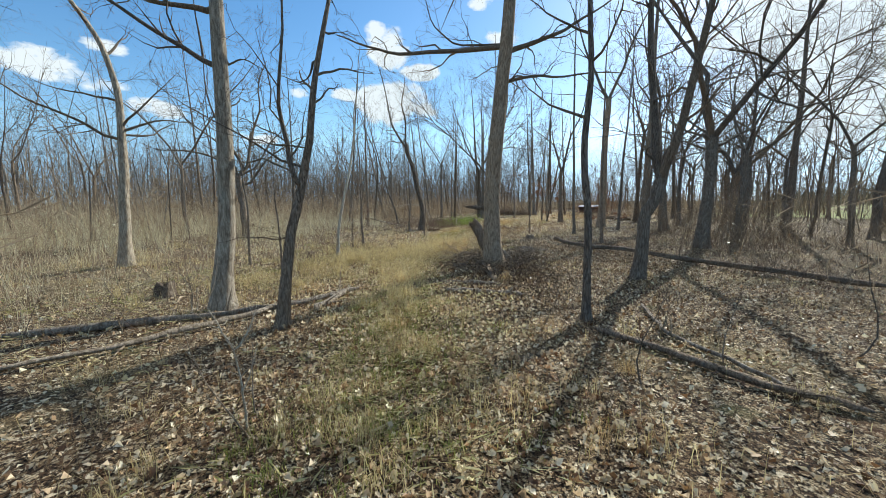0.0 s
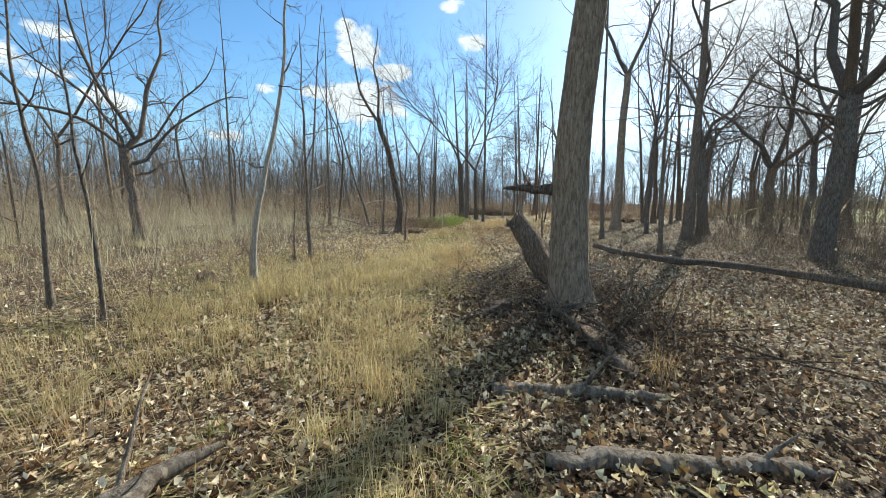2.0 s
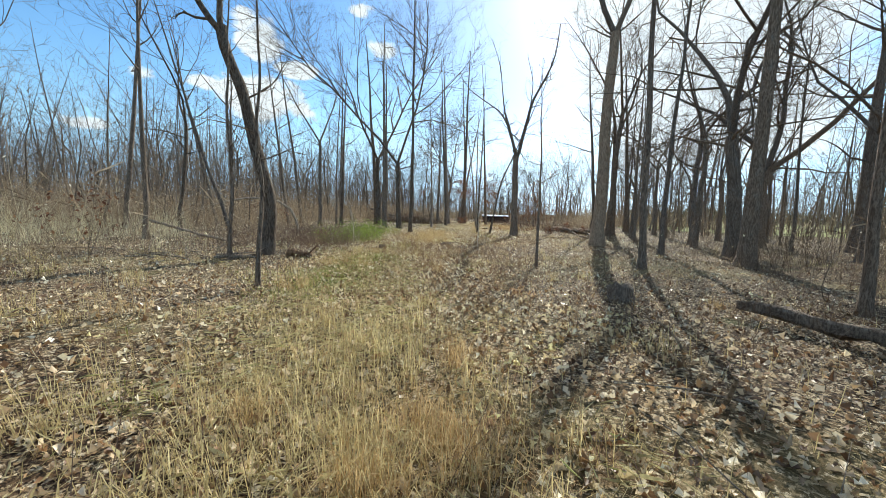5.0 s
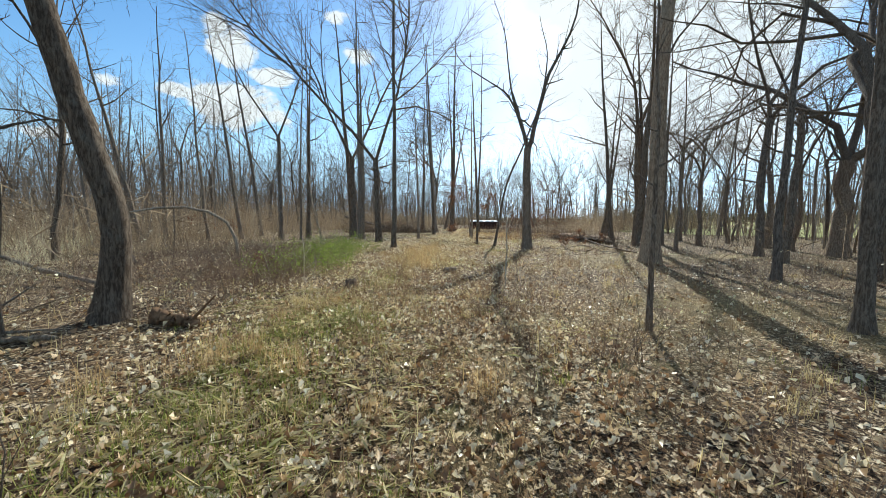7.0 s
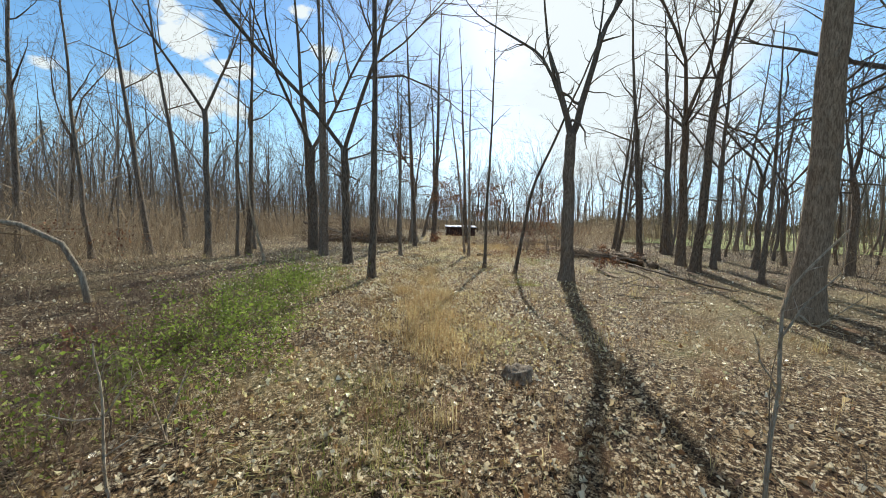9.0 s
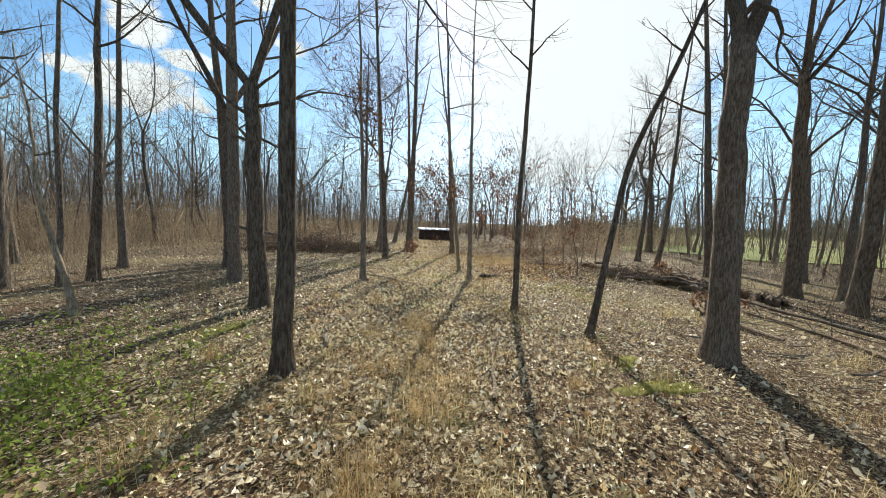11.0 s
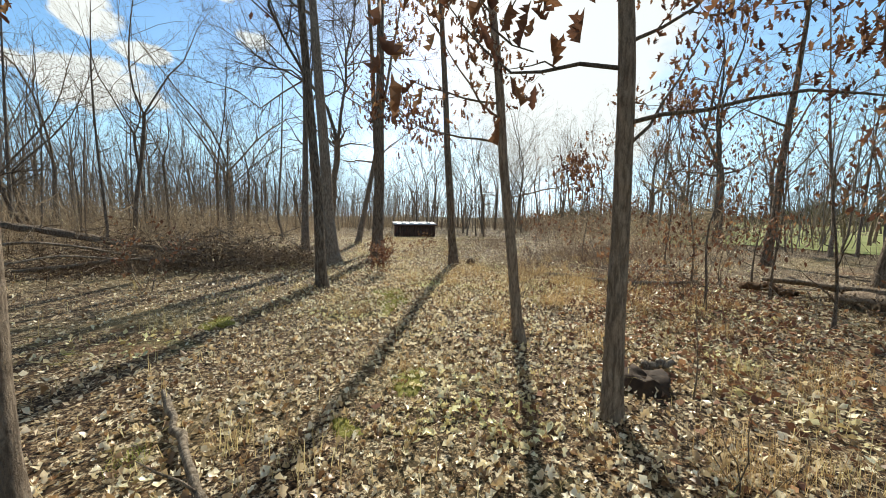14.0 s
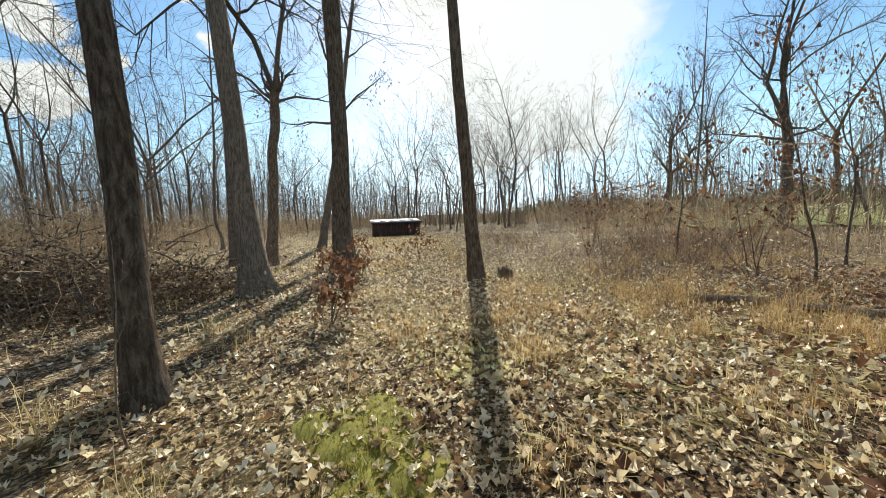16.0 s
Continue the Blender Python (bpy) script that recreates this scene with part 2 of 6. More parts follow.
# two darker oak-leaf tones with the trees' shade put into the colour
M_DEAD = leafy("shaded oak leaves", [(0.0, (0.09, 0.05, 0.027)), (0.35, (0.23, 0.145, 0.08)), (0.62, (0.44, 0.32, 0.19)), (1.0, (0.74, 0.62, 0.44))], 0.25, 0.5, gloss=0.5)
M_SHADE_LEAF = leafy("deeply shaded oak leaves", [(0.0, (0.055, 0.036, 0.024)), (0.45, (0.15, 0.1, 0.062)), (0.8, (0.3, 0.215, 0.135)), (1.0, (0.58, 0.46, 0.31))], 0.2)
M_BRUSH = leafy("brush stems", [(0.0, (0.17, 0.12, 0.08)), (0.5, (0.35, 0.265, 0.175)), (1.0, (0.54, 0.435, 0.295))], 0.45, 0.9)
# the brush stems again, darkened in colour for the backlit side
M_SHADY = leafy("shaded brush stems", [(0.0, (0.09, 0.062, 0.042)), (0.5, (0.18, 0.13, 0.085)), (1.0, (0.31, 0.235, 0.155))], 0.2, 0.9)
M_SEDGE = leafy("pale dry brush", [(0.0, (0.46, 0.4, 0.25)), (0.5, (0.64, 0.57, 0.37)), (1.0, (0.82, 0.75, 0.52))], 0.6, 0.9)
M_HAZE = leafy("fine grey twigs", [(0.0, (0.12, 0.095, 0.075)), (0.5, (0.21, 0.175, 0.14)), (1.0, (0.32, 0.275, 0.225))], 0.15, 0.9)
M_HEDGE = leafy("far dark hedge", [(0.0, (0.05, 0.055, 0.03)), (0.6, (0.1, 0.1, 0.055)), (1.0, (0.16, 0.14, 0.08))], 0.2, 0.9)
M_BROWN = leafy("brown oak leaves", [(0.0, (0.085, 0.045, 0.024)), (0.24, (0.22, 0.125, 0.064)), (0.4, (0.42, 0.275, 0.155)), (0.6, (0.68, 0.53, 0.34)), (1.0, (0.88, 0.79, 0.6))], rough=0.55, drift=0.8, gloss=0.4)
M_WEED = leafy("dead brown weeds", [(0.0, (0.13, 0.075, 0.04)), (0.5, (0.27, 0.17, 0.09)), (1.0, (0.44, 0.31, 0.17))], 0.4, 0.9)
M_BRAMBLE = leafy("bramble stems", [(0.0, (0.1, 0.06, 0.045)), (0.5, (0.2, 0.13, 0.09)), (1.0, (0.3, 0.22, 0.15))], 0.2, 0.9)
M_FROND = leafy("moss fronds", [(0.0, (0.14, 0.135, 0.02)), (1.0, (0.36, 0.33, 0.06))], 0.3)
M_MOSS = patchy("moss", (0.1, 0.095, 0.02), (0.27, 0.245, 0.05), 11.0)
M_SOIL = patchy("rotted wood and soil", (0.022, 0.014, 0.009), (0.075, 0.048, 0.03), 9.0)
M_ROT = patchy("crumbling orange-brown wood", (0.085, 0.045, 0.024), (0.27, 0.165, 0.09), 8.0)
M_SPROUT = leafy("new green grass", [(0.0, (0.13, 0.17, 0.03)), (0.5, (0.25, 0.28, 0.06)), (1.0, (0.42, 0.4, 0.13))], 0.45)
M_FIELD = patchy("far meadow", (0.2, 0.225, 0.06), (0.33, 0.33, 0.115), 0.4)
M_WALL = patchy("dark barn boards", (0.075, 0.04, 0.03), (0.13, 0.075, 0.055), 2.0)
M_ROOF = patchy("bright tin roof", (0.3, 0.31, 0.33), (0.42, 0.43, 0.45), 1.0, 0.55, 0.1, 0.3)


# ---- mesh helpers ----
def mesh_of(name, V, F, mat, smooth=True):
    V, F = np.asarray(V, float), np.asarray(F, np.int32)
    me = bpy.data.meshes.new(name)
    k = F.shape[1]
    me.vertices.add(len(V))
    me.vertices.foreach_set("co", V.ravel())
    me.loops.add(F.size)
    me.loops.foreach_set("vertex_index", F.ravel())
    me.polygons.add(len(F))
    me.polygons.foreach_set("loop_start", np.arange(0, F.size, k, dtype=np.int32))
    if smooth:
        me.polygons.foreach_set("use_smooth", np.ones(len(F), bool))
    me.update(calc_edges=True)
    me.validate()
    me.materials.append(mat)
    return me


def join(chunks):
    V, F, n = [], [], 0
    for v, f in chunks:
        V.append(v)
        F.append(f + n)
        n += len(v)
    return np.concatenate(V), np.concatenate(F)


def part(name, data, mat, parent, label=""):
    ob = new(name, mesh_of(name, *data, mat))
    ob.parent = parent
    return tagged(ob, label)


def thing(name, x, y, label, category, group="", kind="", turn=0.0):
    ob = new(name)
    ob.empty_display_size = 0.2
    ob.matrix_world = pose(x, y, gz(x, y), 0, 0, turn)
    return tagged(ob, label, category, group, kind)


class Tubes:
    """Tapered round stems, gathered by their number of points and sides."""

    def __init__(self):
        self.sets, self.twigs = {}, []

    def twig(self, a, b, c, wide):
        """A twig too fine for a round stem: a narrow bent blade of wood from a by b to c."""
        self.twigs.append((a, b, c, wide))

    def add(self, pts, radii, sides):
        self.sets.setdefault((len(pts), sides), []).append((pts, radii))

    def data(self, knots=0.0, seed=1, wood=True, sprays=True):
        rng, chunks = np.random.default_rng(seed), []
        for (n, sides), items in self.sets.items() if wood else ():
            P = np.array([i[0] for i in items], float)
            R = np.array([i[1] for i in items], float)
            T = np.gradient(P, axis=1)
            T /= np.linalg.norm(T, axis=2, keepdims=True) + 1e-9
            ref = np.array([0.83, 0.41, 0.13]) / 0.935
            A = np.cross(T, ref)
            A /= np.linalg.norm(A, axis=2, keepdims=True) + 1e-9
            B = np.cross(T, A)
            ang = np.arange(sides) * 2 * np.pi / sides
            rad = R[:, :, None] * (1 + knots * (0.75 * rng.normal(size=(len(items), n, sides)) + 0.8 * rng.normal(size=(len(items), 1, sides)))) if knots else np.repeat(R[:, :, None], sides, 2)
            V = P[:, :, None] + rad[..., None] * (np.cos(ang)[None, None, :, None] * A[:, :, None] + np.sin(ang)[None, None, :, None] * B[:, :, None])
            i, j = np.meshgrid(np.arange(n - 1), np.arange(sides), indexing="ij")
            f = np.stack([i * sides + j, (i + 1) * sides + j, (i + 1) * sides + (j + 1) % sides, i * sides + (j + 1) % sides], -1).reshape(-1, 4)
            F = (f[None] + (np.arange(len(items)) * n * sides)[:, None, None]).reshape(-1, 4)
            chunks.append((V.reshape(-1, 3), F))
        if self.twigs and sprays:
            A, B, C = (np.array([t[i] for t in self.twigs]) for i in range(3))
            w = np.array([t[3] for t in self.twigs])[:, None]
            s = np.cross(C - A, rng.normal(size=A.shape))
            s *= w / (np.linalg.norm(s, axis=1, keepdims=True) + 1e-9)
            V = np.stack([A - s, A + s, B + s * 0.8, B - s * 0.8, C + s * 0.3, C - s * 0.3], 1).reshape(-1, 3)
            f = np.array([[0, 1, 2, 3], [3, 2, 4, 5]])
            chunks.append((V, (f[None] + 6 * np.arange(len(A))[:, None, None]).reshape(-1, 4)))
        return join(chunks)


def stem(rng, p, d, length, n, wander, lift):
    """Points of a branch from p in the direction d."""
    turn = np.cumsum(rng.normal(0, wander, (n, 3)), axis=0)
    ways = np.asarray(d)[None] + turn + np.array([0, 0, 1.0]) * lift * np.linspace(0, 1, n)[:, None]
    ways /= np.linalg.norm(ways, axis=1, keepdims=True)
    return np.concatenate([[p], p + np.cumsum(ways * length / n, axis=0)]), ways


def side_way(rng, way, angle):
    v = rng.normal(size=3)
    v -= v @ way * way
    v /= np.linalg.norm(v) + 1e-9
    return way * math.cos(angle) + v * math.sin(angle)


def branch(tubes, tips, rng, p, d, length, r, level, last, wander=0.12, lift=0.35, twiggy=1.0, thin=0.0045):
    """A branch with all that grows from it: round down to the level last, then two orders of fine twigs."""
    if level > last:
        n = 2
        pts, ways = stem(rng, p, d, length, n, wander * 2.2, lift)
        tubes.twig(pts[0], pts[1], pts[2], max(r, thin))
        tips.append((pts[-1], ways[-1], pts[1]))
        if level > last + 1 or (level > last and last >= 2):
            return
    else:
        n = (7, 5, 3, 2)[min(level, 3)]
        pts, ways = stem(rng, p, d, length, n, wander * (1 + 0.5 * level), lift)
        radii = np.maximum(r * (1 - np.linspace(0, 1, n + 1) ** 1.1 * 0.88), thin * 0.6)
        tubes.add(pts, radii, (6, 4, 3, 3)[min(level, 3)] if last > 1 or level == 0 else 3)
    count = max(2, int(length * (1.5, 2.4, 3.6, 4.5)[min(level, 3)] * twiggy + rng.random()))
    for q in rng.uniform(0.2, 1.0, count):
        i = min(int(q * n), n - 1)
        base = pts[i] + (pts[i + 1] - pts[i]) * (q * n - i)
        way = side_way(rng, ways[i], rng.uniform(0.4, 1.0))
        branch(tubes, tips, rng, base, way, length * rng.uniform(0.32, 0.6) * (1.15 - 0.5 * q), max(r * (1 - 0.8 * q) * 0.6, thin), level + 1, last, wander, lift, twiggy, thin)


def leaf_cards(places, ways, size, rng, curl=0.35, wide=0.5):
    """Small leaves, folded along the midrib and curled."""
    n = len(places)
    along = np.asarray(ways, float)
    along = along / (np.linalg.norm(along, axis=1, keepdims=True) + 1e-9)
    side = np.cross(along, rng.normal(size=(n, 3)) * np.array([0.35, 0.35, 1.0]))
    side /= np.linalg.norm(side, axis=1, keepdims=True) + 1e-9
    up = np.cross(side, along)
    s = np.asarray(size).reshape(-1, 1) * np.ones((n, 1))
    w = s * wide * rng.uniform(0.6, 1.25, (n, 1))
    c = s * curl
    base = np.asarray(places, float)
    left = base + along * s * rng.uniform(0.35, 0.65, (n, 1)) + side * w * 0.5 + up * c * rng.uniform(-0.3, 1, (n, 1))
    right = base + along * s * rng.uniform(0.35, 0.65, (n, 1)) - side * w * 0.5 + up * c * rng.uniform(-0.3, 1, (n, 1))
    tip = base + along * s + up * c * rng.uniform(-0.4, 0.8, (n, 1))
    V = np.stack([base, left, tip, right], 1).reshape(-1, 3)
    f = np.array([[0, 2, 1], [0, 3, 2]])
    return V, (f[None] + 4 * np.arange(n)[:, None, None]).reshape(-1, 3)


def ragged_leaves(places, ways, size, rng, curl=0.35, wide=0.5):
    """Leaves at a few steps: two uneven lobes on each side of a folded midrib."""
    n = len(places)
    along = np.asarray(ways, float)
    along = along / (np.linalg.norm(along, axis=1, keepdims=True) + 1e-9)
    side = np.cross(along, rng.normal(size=(n, 3)) * np.array([0.35, 0.35, 1.0]))
    side /= np.linalg.norm(side, axis=1, keepdims=True) + 1e-9
    up = np.cross(side, along)
    up = up * np.sign(up[:, 2:] + 1e-6)
    s = np.asarray(size).reshape(-1, 1)
    w, c, base = s * wide * 0.5, s * curl, np.asarray(places, float)

    def at(q, out, lo, hi):
        return base + along * s * (q + rng.uniform(-0.06, 0.06, (n, 1))) + side * w * out * rng.uniform(0.7, 1.3, (n, 1)) + up * c * rng.uniform(lo, hi, (n, 1))

    V = np.stack([base, at(0.5, 0, -0.2, 0.1), at(1, 0, -0.2, 0.7), at(0.26, 0.75, 0.1, 0.8), at(0.42, 0.4, 0, 0.3), at(0.68, 1.0, 0.1, 1.0), at(0.26, -0.75, 0.1, 0.8), at(0.42, -0.4, 0, 0.3), at(0.68, -1.0, 0.1, 1.0)], 1).reshape(-1, 3)
    f = np.array([[0, 1, 3], [3, 1, 4], [4, 1, 5], [5, 1, 2], [0, 6, 1], [6, 7, 1], [7, 8, 1], [8, 2, 1]])
    return V, (f[None] + 9 * np.arange(n)[:, None, None]).reshape(-1, 3)


def lobed_leaves(places, ways, size, rng, curl=0.35, wide=0.5):
    """Leaves seen close by: uneven lobes on both sides of a folded midrib, curling up or down."""
    n = len(places)
    along = np.asarray(ways, float)
    along = along / (np.linalg.norm(along, axis=1, keepdims=True) + 1e-9)
    side = np.cross(along, rng.normal(size=(n, 3)) * np.array([0.35, 0.35, 1.0]))
    side /= np.linalg.norm(side, axis=1, keepdims=True) + 1e-9
    up = np.cross(side, along)
    up = up * np.sign(up[:, 2:] + 1e-6)
    s = np.asarray(size).reshape(-1, 1) * np.ones((n, 1))
    w, c = s * wide * 0.5 * rng.uniform(0.6, 1.3, (n, 1)), s * curl

    def at(q, out, lift):
        return np.asarray(places, float) + along * s * q + side * w * out + up * c * lift

    def r(lo, hi):
        return rng.uniform(lo, hi, (n, 1))

    left, right = [], []
    for q, out in ((0.2, 0.32), (0.3, 0.75), (0.42, 0.42), (0.58, 1.0), (0.68, 0.5), (0.84, 0.72)):
        lo, hi = (0.1, 0.9) if out > 0.6 else (0.0, 0.35)
        left.append(at(r(q - 0.04, q + 0.04), out * r(0.75, 1.2), r(lo, hi)))
        right.append(at(r(q - 0.04, q + 0.04), -out * r(0.75, 1.2), r(lo, hi)))
    V = np.stack([at(0, 0, 0), at(r(0.4, 0.5), 0, r(-0.25, 0.05)), at(r(0.7, 0.78), 0, r(-0.2, 0.1)), at(1, r(-0.25, 0.25), r(-0.2, 0.7))] + left + right, 1).reshape(-1, 3)
    f = []
    for b, flip in ((4, False), (10, True)):
        for tri in ((0, 1, b), (b, 1, b + 1), (b + 1, 1, b + 2), (b + 2, 1, b + 3), (1, 2, b + 3), (b + 3, 2, b + 4), (b + 4, 2, b + 5), (2, 3, b + 5)):
            f.append(tri[::-1] if flip else tri)
    return V, (np.array(f)[None] + 16 * np.arange(n)[:, None, None]).reshape(-1, 3)


# ---- the walk's line on the ground, and the ground ----
LINE = np.array([e[:2] for _, e, _, _ in PATH])
LINE = np.concatenate([LINE[:1] - (LINE[1] - LINE[0]) * 3, LINE, LINE[-1:] + (LINE[-1:] - LINE[-3:-2]) * np.arange(1, 16)[:, None]])


def off_line(xy):
    """Distance from the trodden line."""
    xy = np.atleast_2d(xy)
    a, b = LINE[:-1], LINE[1:]
    d = b - a
    t = np.clip(((xy[:, None] - a) * d).sum(2) / (d * d).sum(1), 0, 1)
    return np.sqrt((((a + t[..., None] * d) - xy[:, None]) ** 2).sum(2)).min(1)


def gz(x, y):
    """Height of the ground."""
    far = np.clip((np.hypot(np.asarray(x) - 16, np.asarray(y) - 26) - 45) / 60, 0, 1)
    near = 0.035 * np.sin(x * 0.9 + 1.3 * np.sin(y * 0.5)) + 0.03 * np.sin(y * 1.1 - x * 0.4) + 0.012 * np.sin(x * 3.1 + y * 2.3)
    dip = -0.75 * np.exp(-((np.asarray(x) - 54) ** 2 + (np.asarray(y) - 66.5) ** 2) / 160)
    return near + dip + far * (0.5 * np.sin(np.asarray(x) * 0.045 + 0.6) + 0.5 * np.sin(np.asarray(y) * 0.04))


def build_ground():
    far = np.geomspace(2, 2400, 14)
    gx = np.concatenate([-20 - far[::-1], np.arange(-20, 62.01, 0.55), 62 + far])
    gy = np.concatenate([-8 - far[::-1], np.arange(-8, 72.01, 0.55), 72 + far])
    X, Y = np.meshgrid(gx, gy, indexing="ij")
    Z = gz(X, Y) * (np.hypot(X - 16, Y - 26) < 500)
    i, j = np.meshgrid(np.arange(len(gx) - 1), np.arange(len(gy) - 1), indexing="ij")
    k = len(gy)
    F = np.stack([i * k + j, (i + 1) * k + j, (i + 1) * k + j + 1, i * k + j + 1], -1).reshape(-1, 4)
    me = mesh_of("ground", np.stack([X, Y, Z], -1).reshape(-1, 3), F, M_GROUND)
    tagged(new("ground", me), "leaf-covered woodland floor with dry grass and moss", "ground", kind="structure")


build_ground()


# ---- trees ----
def trunk_line(h, lean, bend, rng, n=20, wob=0.06):
    """Centre line of a trunk: straight lean, then offsets given as (height, dx, dy)."""
    z = np.concatenate([[-0.12, 0.0, 0.12, 0.3, 0.55, 0.85, 1.2], np.linspace(1.55, h, n - 7)])
    x, y = lean[0] * z, lean[1] * z
    if bend:
        hs = [0] + [b[0] for b in bend] + [max(h, bend[-1][0] + 1)]
        end = bend[-1]
        x = x + np.interp(z, hs, [0] + [b[1] for b in bend] + [end[1]])
        y = y + np.interp(z, hs, [0] + [b[2] for b in bend] + [end[2]])
    k = np.array([0.25, 0.5, 0.25])
    w = np.cumsum(rng.normal(0, wob, (n, 2)), axis=0) * (z[:, None] > 1)
    x, y = x + w[:, 0], y + w[:, 1]
    for _ in range(2):
        x[1:-1], y[1:-1] = np.convolve(x, k, "valid"), np.convolve(y, k, "valid")
    return np.stack([x, y, z], 1)


def sway(face, offsets):
    """Offsets (height, sideways) of a trunk seen along the heading face, as bends."""
    c, d = math.cos(radians(face)), -math.sin(radians(face))
    return [(z, u * c, u * d) for z, u in offsets]


def tree_data(seed, h, dia, lean=(0, 0), bend=(), fork=0.0, fork_turn=None, crown=0.4, limbs=9, reach=3.0, last=2, flare=0.5, wander=0.12, lift=0.35, extra=(), sides=12, leaders=2, twiggy=0.9, thin=0.004, slim=0.64, limby=0.55, boughs=(), face=0.0):
    """Trunk and branches of a leafless tree. extra: limbs as (height, heading, length, rise, thickness).
    boughs: crooked limbs as (thickness, ((sideways, height), ...)) across the heading face."""
    rng = np.random.default_rng(seed)
    r = dia / 2
    trunk, limbs_made, tips = Tubes(), [], []
    top = fork if fork else h
    line = trunk_line(top, lean, bend, rng, 34 if sides > 10 else 16, 0.02 if sides > 10 else 0.07)
    z = np.clip(line[:, 2], 0, None)
    swell = 1 + 0.015 * np.sin(line[:, 2] * 1.9 + seed) * np.sin(line[:, 2] * 0.7 + 2 * seed)
    radii = swell * r * (1 - (0.86 if not fork else 0.9 * fork / (h + fork)) * (z / top) ** 0.95) + r * flare * np.exp(-z / (0.9 * dia + 0.05))
    trunk.add(line, radii, sides)

    def at(height):
        i = np.clip(np.searchsorted(line[:, 2], height) - 1, 0, len(line) - 2)
        q = np.clip((height - line[i, 2]) / (line[i + 1, 2] - line[i, 2]), 0, 1)
        return line[i] + (line[i + 1] - line[i]) * q, radii[i] + (radii[i + 1] - radii[i]) * q

    def limb_from(p, rr, heading_deg, rise, length, thick):
        a = radians(heading_deg)
        d = np.array([math.sin(a) * math.cos(rise), math.cos(a) * math.cos(rise), math.sin(rise)])
        t = Tubes()
        branch(t, tips, rng, p, d, length, thick, 0, last, wander, lift, twiggy, thin)
        limbs_made.append(t)

    if fork:
        p, rr = line[-1], radii[-1]
        turn = rng.uniform(0, 360) if fork_turn is None else fork_turn
        for k in range(leaders):
            limb_from(p - np.array([0, 0, 0.1]), rr, turn + 360 * k / leaders + rng.uniform(-12, 12), radians(rng.uniform(58, 72)), (h - fork) * rng.uniform(0.85, 1.1), rr * (slim if leaders == 2 else 0.62))
    for k in range(limbs):
        q = (k + rng.random()) / limbs
        height = h * crown + (top - h * crown) * q if top > h * crown else top * rng.uniform(0.7, 0.98)
        p, rr = at(height)
        limb_from(p, rr, k * 137.5 + rng.uniform(-30, 30), radians(rng.uniform(8, 55)), reach * (1.1 - 0.6 * q) * rng.uniform(0.6, 1.15), min(rr * limby, 0.014 + reach * 0.011))
    for height, head_deg, length, rise, thick in extra:
        p, rr = at(height)
        limb_from(p, rr, head_deg, radians(rise), length, thick)
    for thick, spine in boughs:
        n, right = 13, np.array([math.cos(radians(face)), -math.sin(radians(face)), 0.0])
        k, q = np.linspace(0, 1, len(spine)), np.linspace(0, 1, n)
        u, zz = np.interp(q, k, [p[0] for p in spine]), np.interp(q, k, [p[1] for p in spine])
        away = np.array([-right[1], right[0], 0.0]) * rng.normal(0, 0.25) * abs(spine[-1][0] - spine[0][0] + 0.3)
        pts = right * u[:, None] + away * q[:, None] + np.array([0, 0, 1.0]) * zz[:, None] + rng.normal(0, 0.035, (n, 3)) * (q > 0)[:, None]
        pts[1:-1] = 0.25 * pts[:-2] + 0.5 * pts[1:-1] + 0.25 * pts[2:]
        pts[0] = at(spine[0][1])[0]
        t = Tubes()
        t.add(pts, thick * (1 - 0.8 * q), 7)
        ways = np.gradient(pts, axis=0)
        length = np.linalg.norm(np.diff(pts, axis=0), axis=1).sum()
        ways /= np.linalg.norm(ways, axis=1, keepdims=True)
        for w in rng.uniform(0.15, 1.0, int(2 + length * 2.4 * twiggy)):
            i = int(w * (n - 1))
            branch(t, tips, rng, pts[i], side_way(rng, ways[i], rng.uniform(0.4, 1.1)), rng.uniform(0.25, 0.55) * min(length, 3.2) * (1.2 - 0.6 * w), max(thick * (1 - 0.8 * w) * 0.5, 0.006), 1, last, wander * 1.4, lift, twiggy, thin)
        limbs_made.append(t)
    return trunk.data(0.035, seed), limbs_made, tips


def tree(x, y, h, dia, label, seed, mat=None, leaves=0, name="tree", turn=0.0, leaf_top=99.0, **shape):
    ob = thing(name, x, y, label, "tree", "woodland trees")
    shape.setdefault("last", 2 if off_line((x, y))[0] < 5 else 1)
    trunk, made, tips = tree_data(seed, h, dia, **shape)
    part("trunk", trunk, mat or M_BARK, ob)
    for limb in made:
        skin = M_TWIG if mat is not M_DARK else M_DARK
        bough = part("limb", limb.data(sprays=False), skin, ob)
        if limb.twigs:
            tagged(part("twig_spray", limb.data(wood=False), skin, bough), kind="stuff")
    if leaves and tips:
        rng = np.random.default_rng(seed + 5)
        low = [t for t in tips if t[0][2] < leaf_top]
        sprays = rng.integers(0, len(low), leaves // 3)
        pick = np.repeat(sprays, 3)
        leaves = len(pick)
        t = rng.random((leaves, 1)) * 1.15
        at = np.array([low[i][0] for i in pick]) * t + np.array([low[i][2] for i in pick]) * (1 - t) + rng.normal(0, 0.14, (leaves, 3))
        hang = rng.normal(0, 0.5, (leaves, 3)) + np.array([0, 0, -1.3])
        tagged(part("dead_leaves", (lobed_leaves if dia > 0.1 else leaf_cards)(at, hang, rng.uniform(0.06, 0.115, leaves), rng, 0.5, 0.42), M_RUST, ob, "curled rust-brown leaves still clinging"), kind="stuff")
    return ob


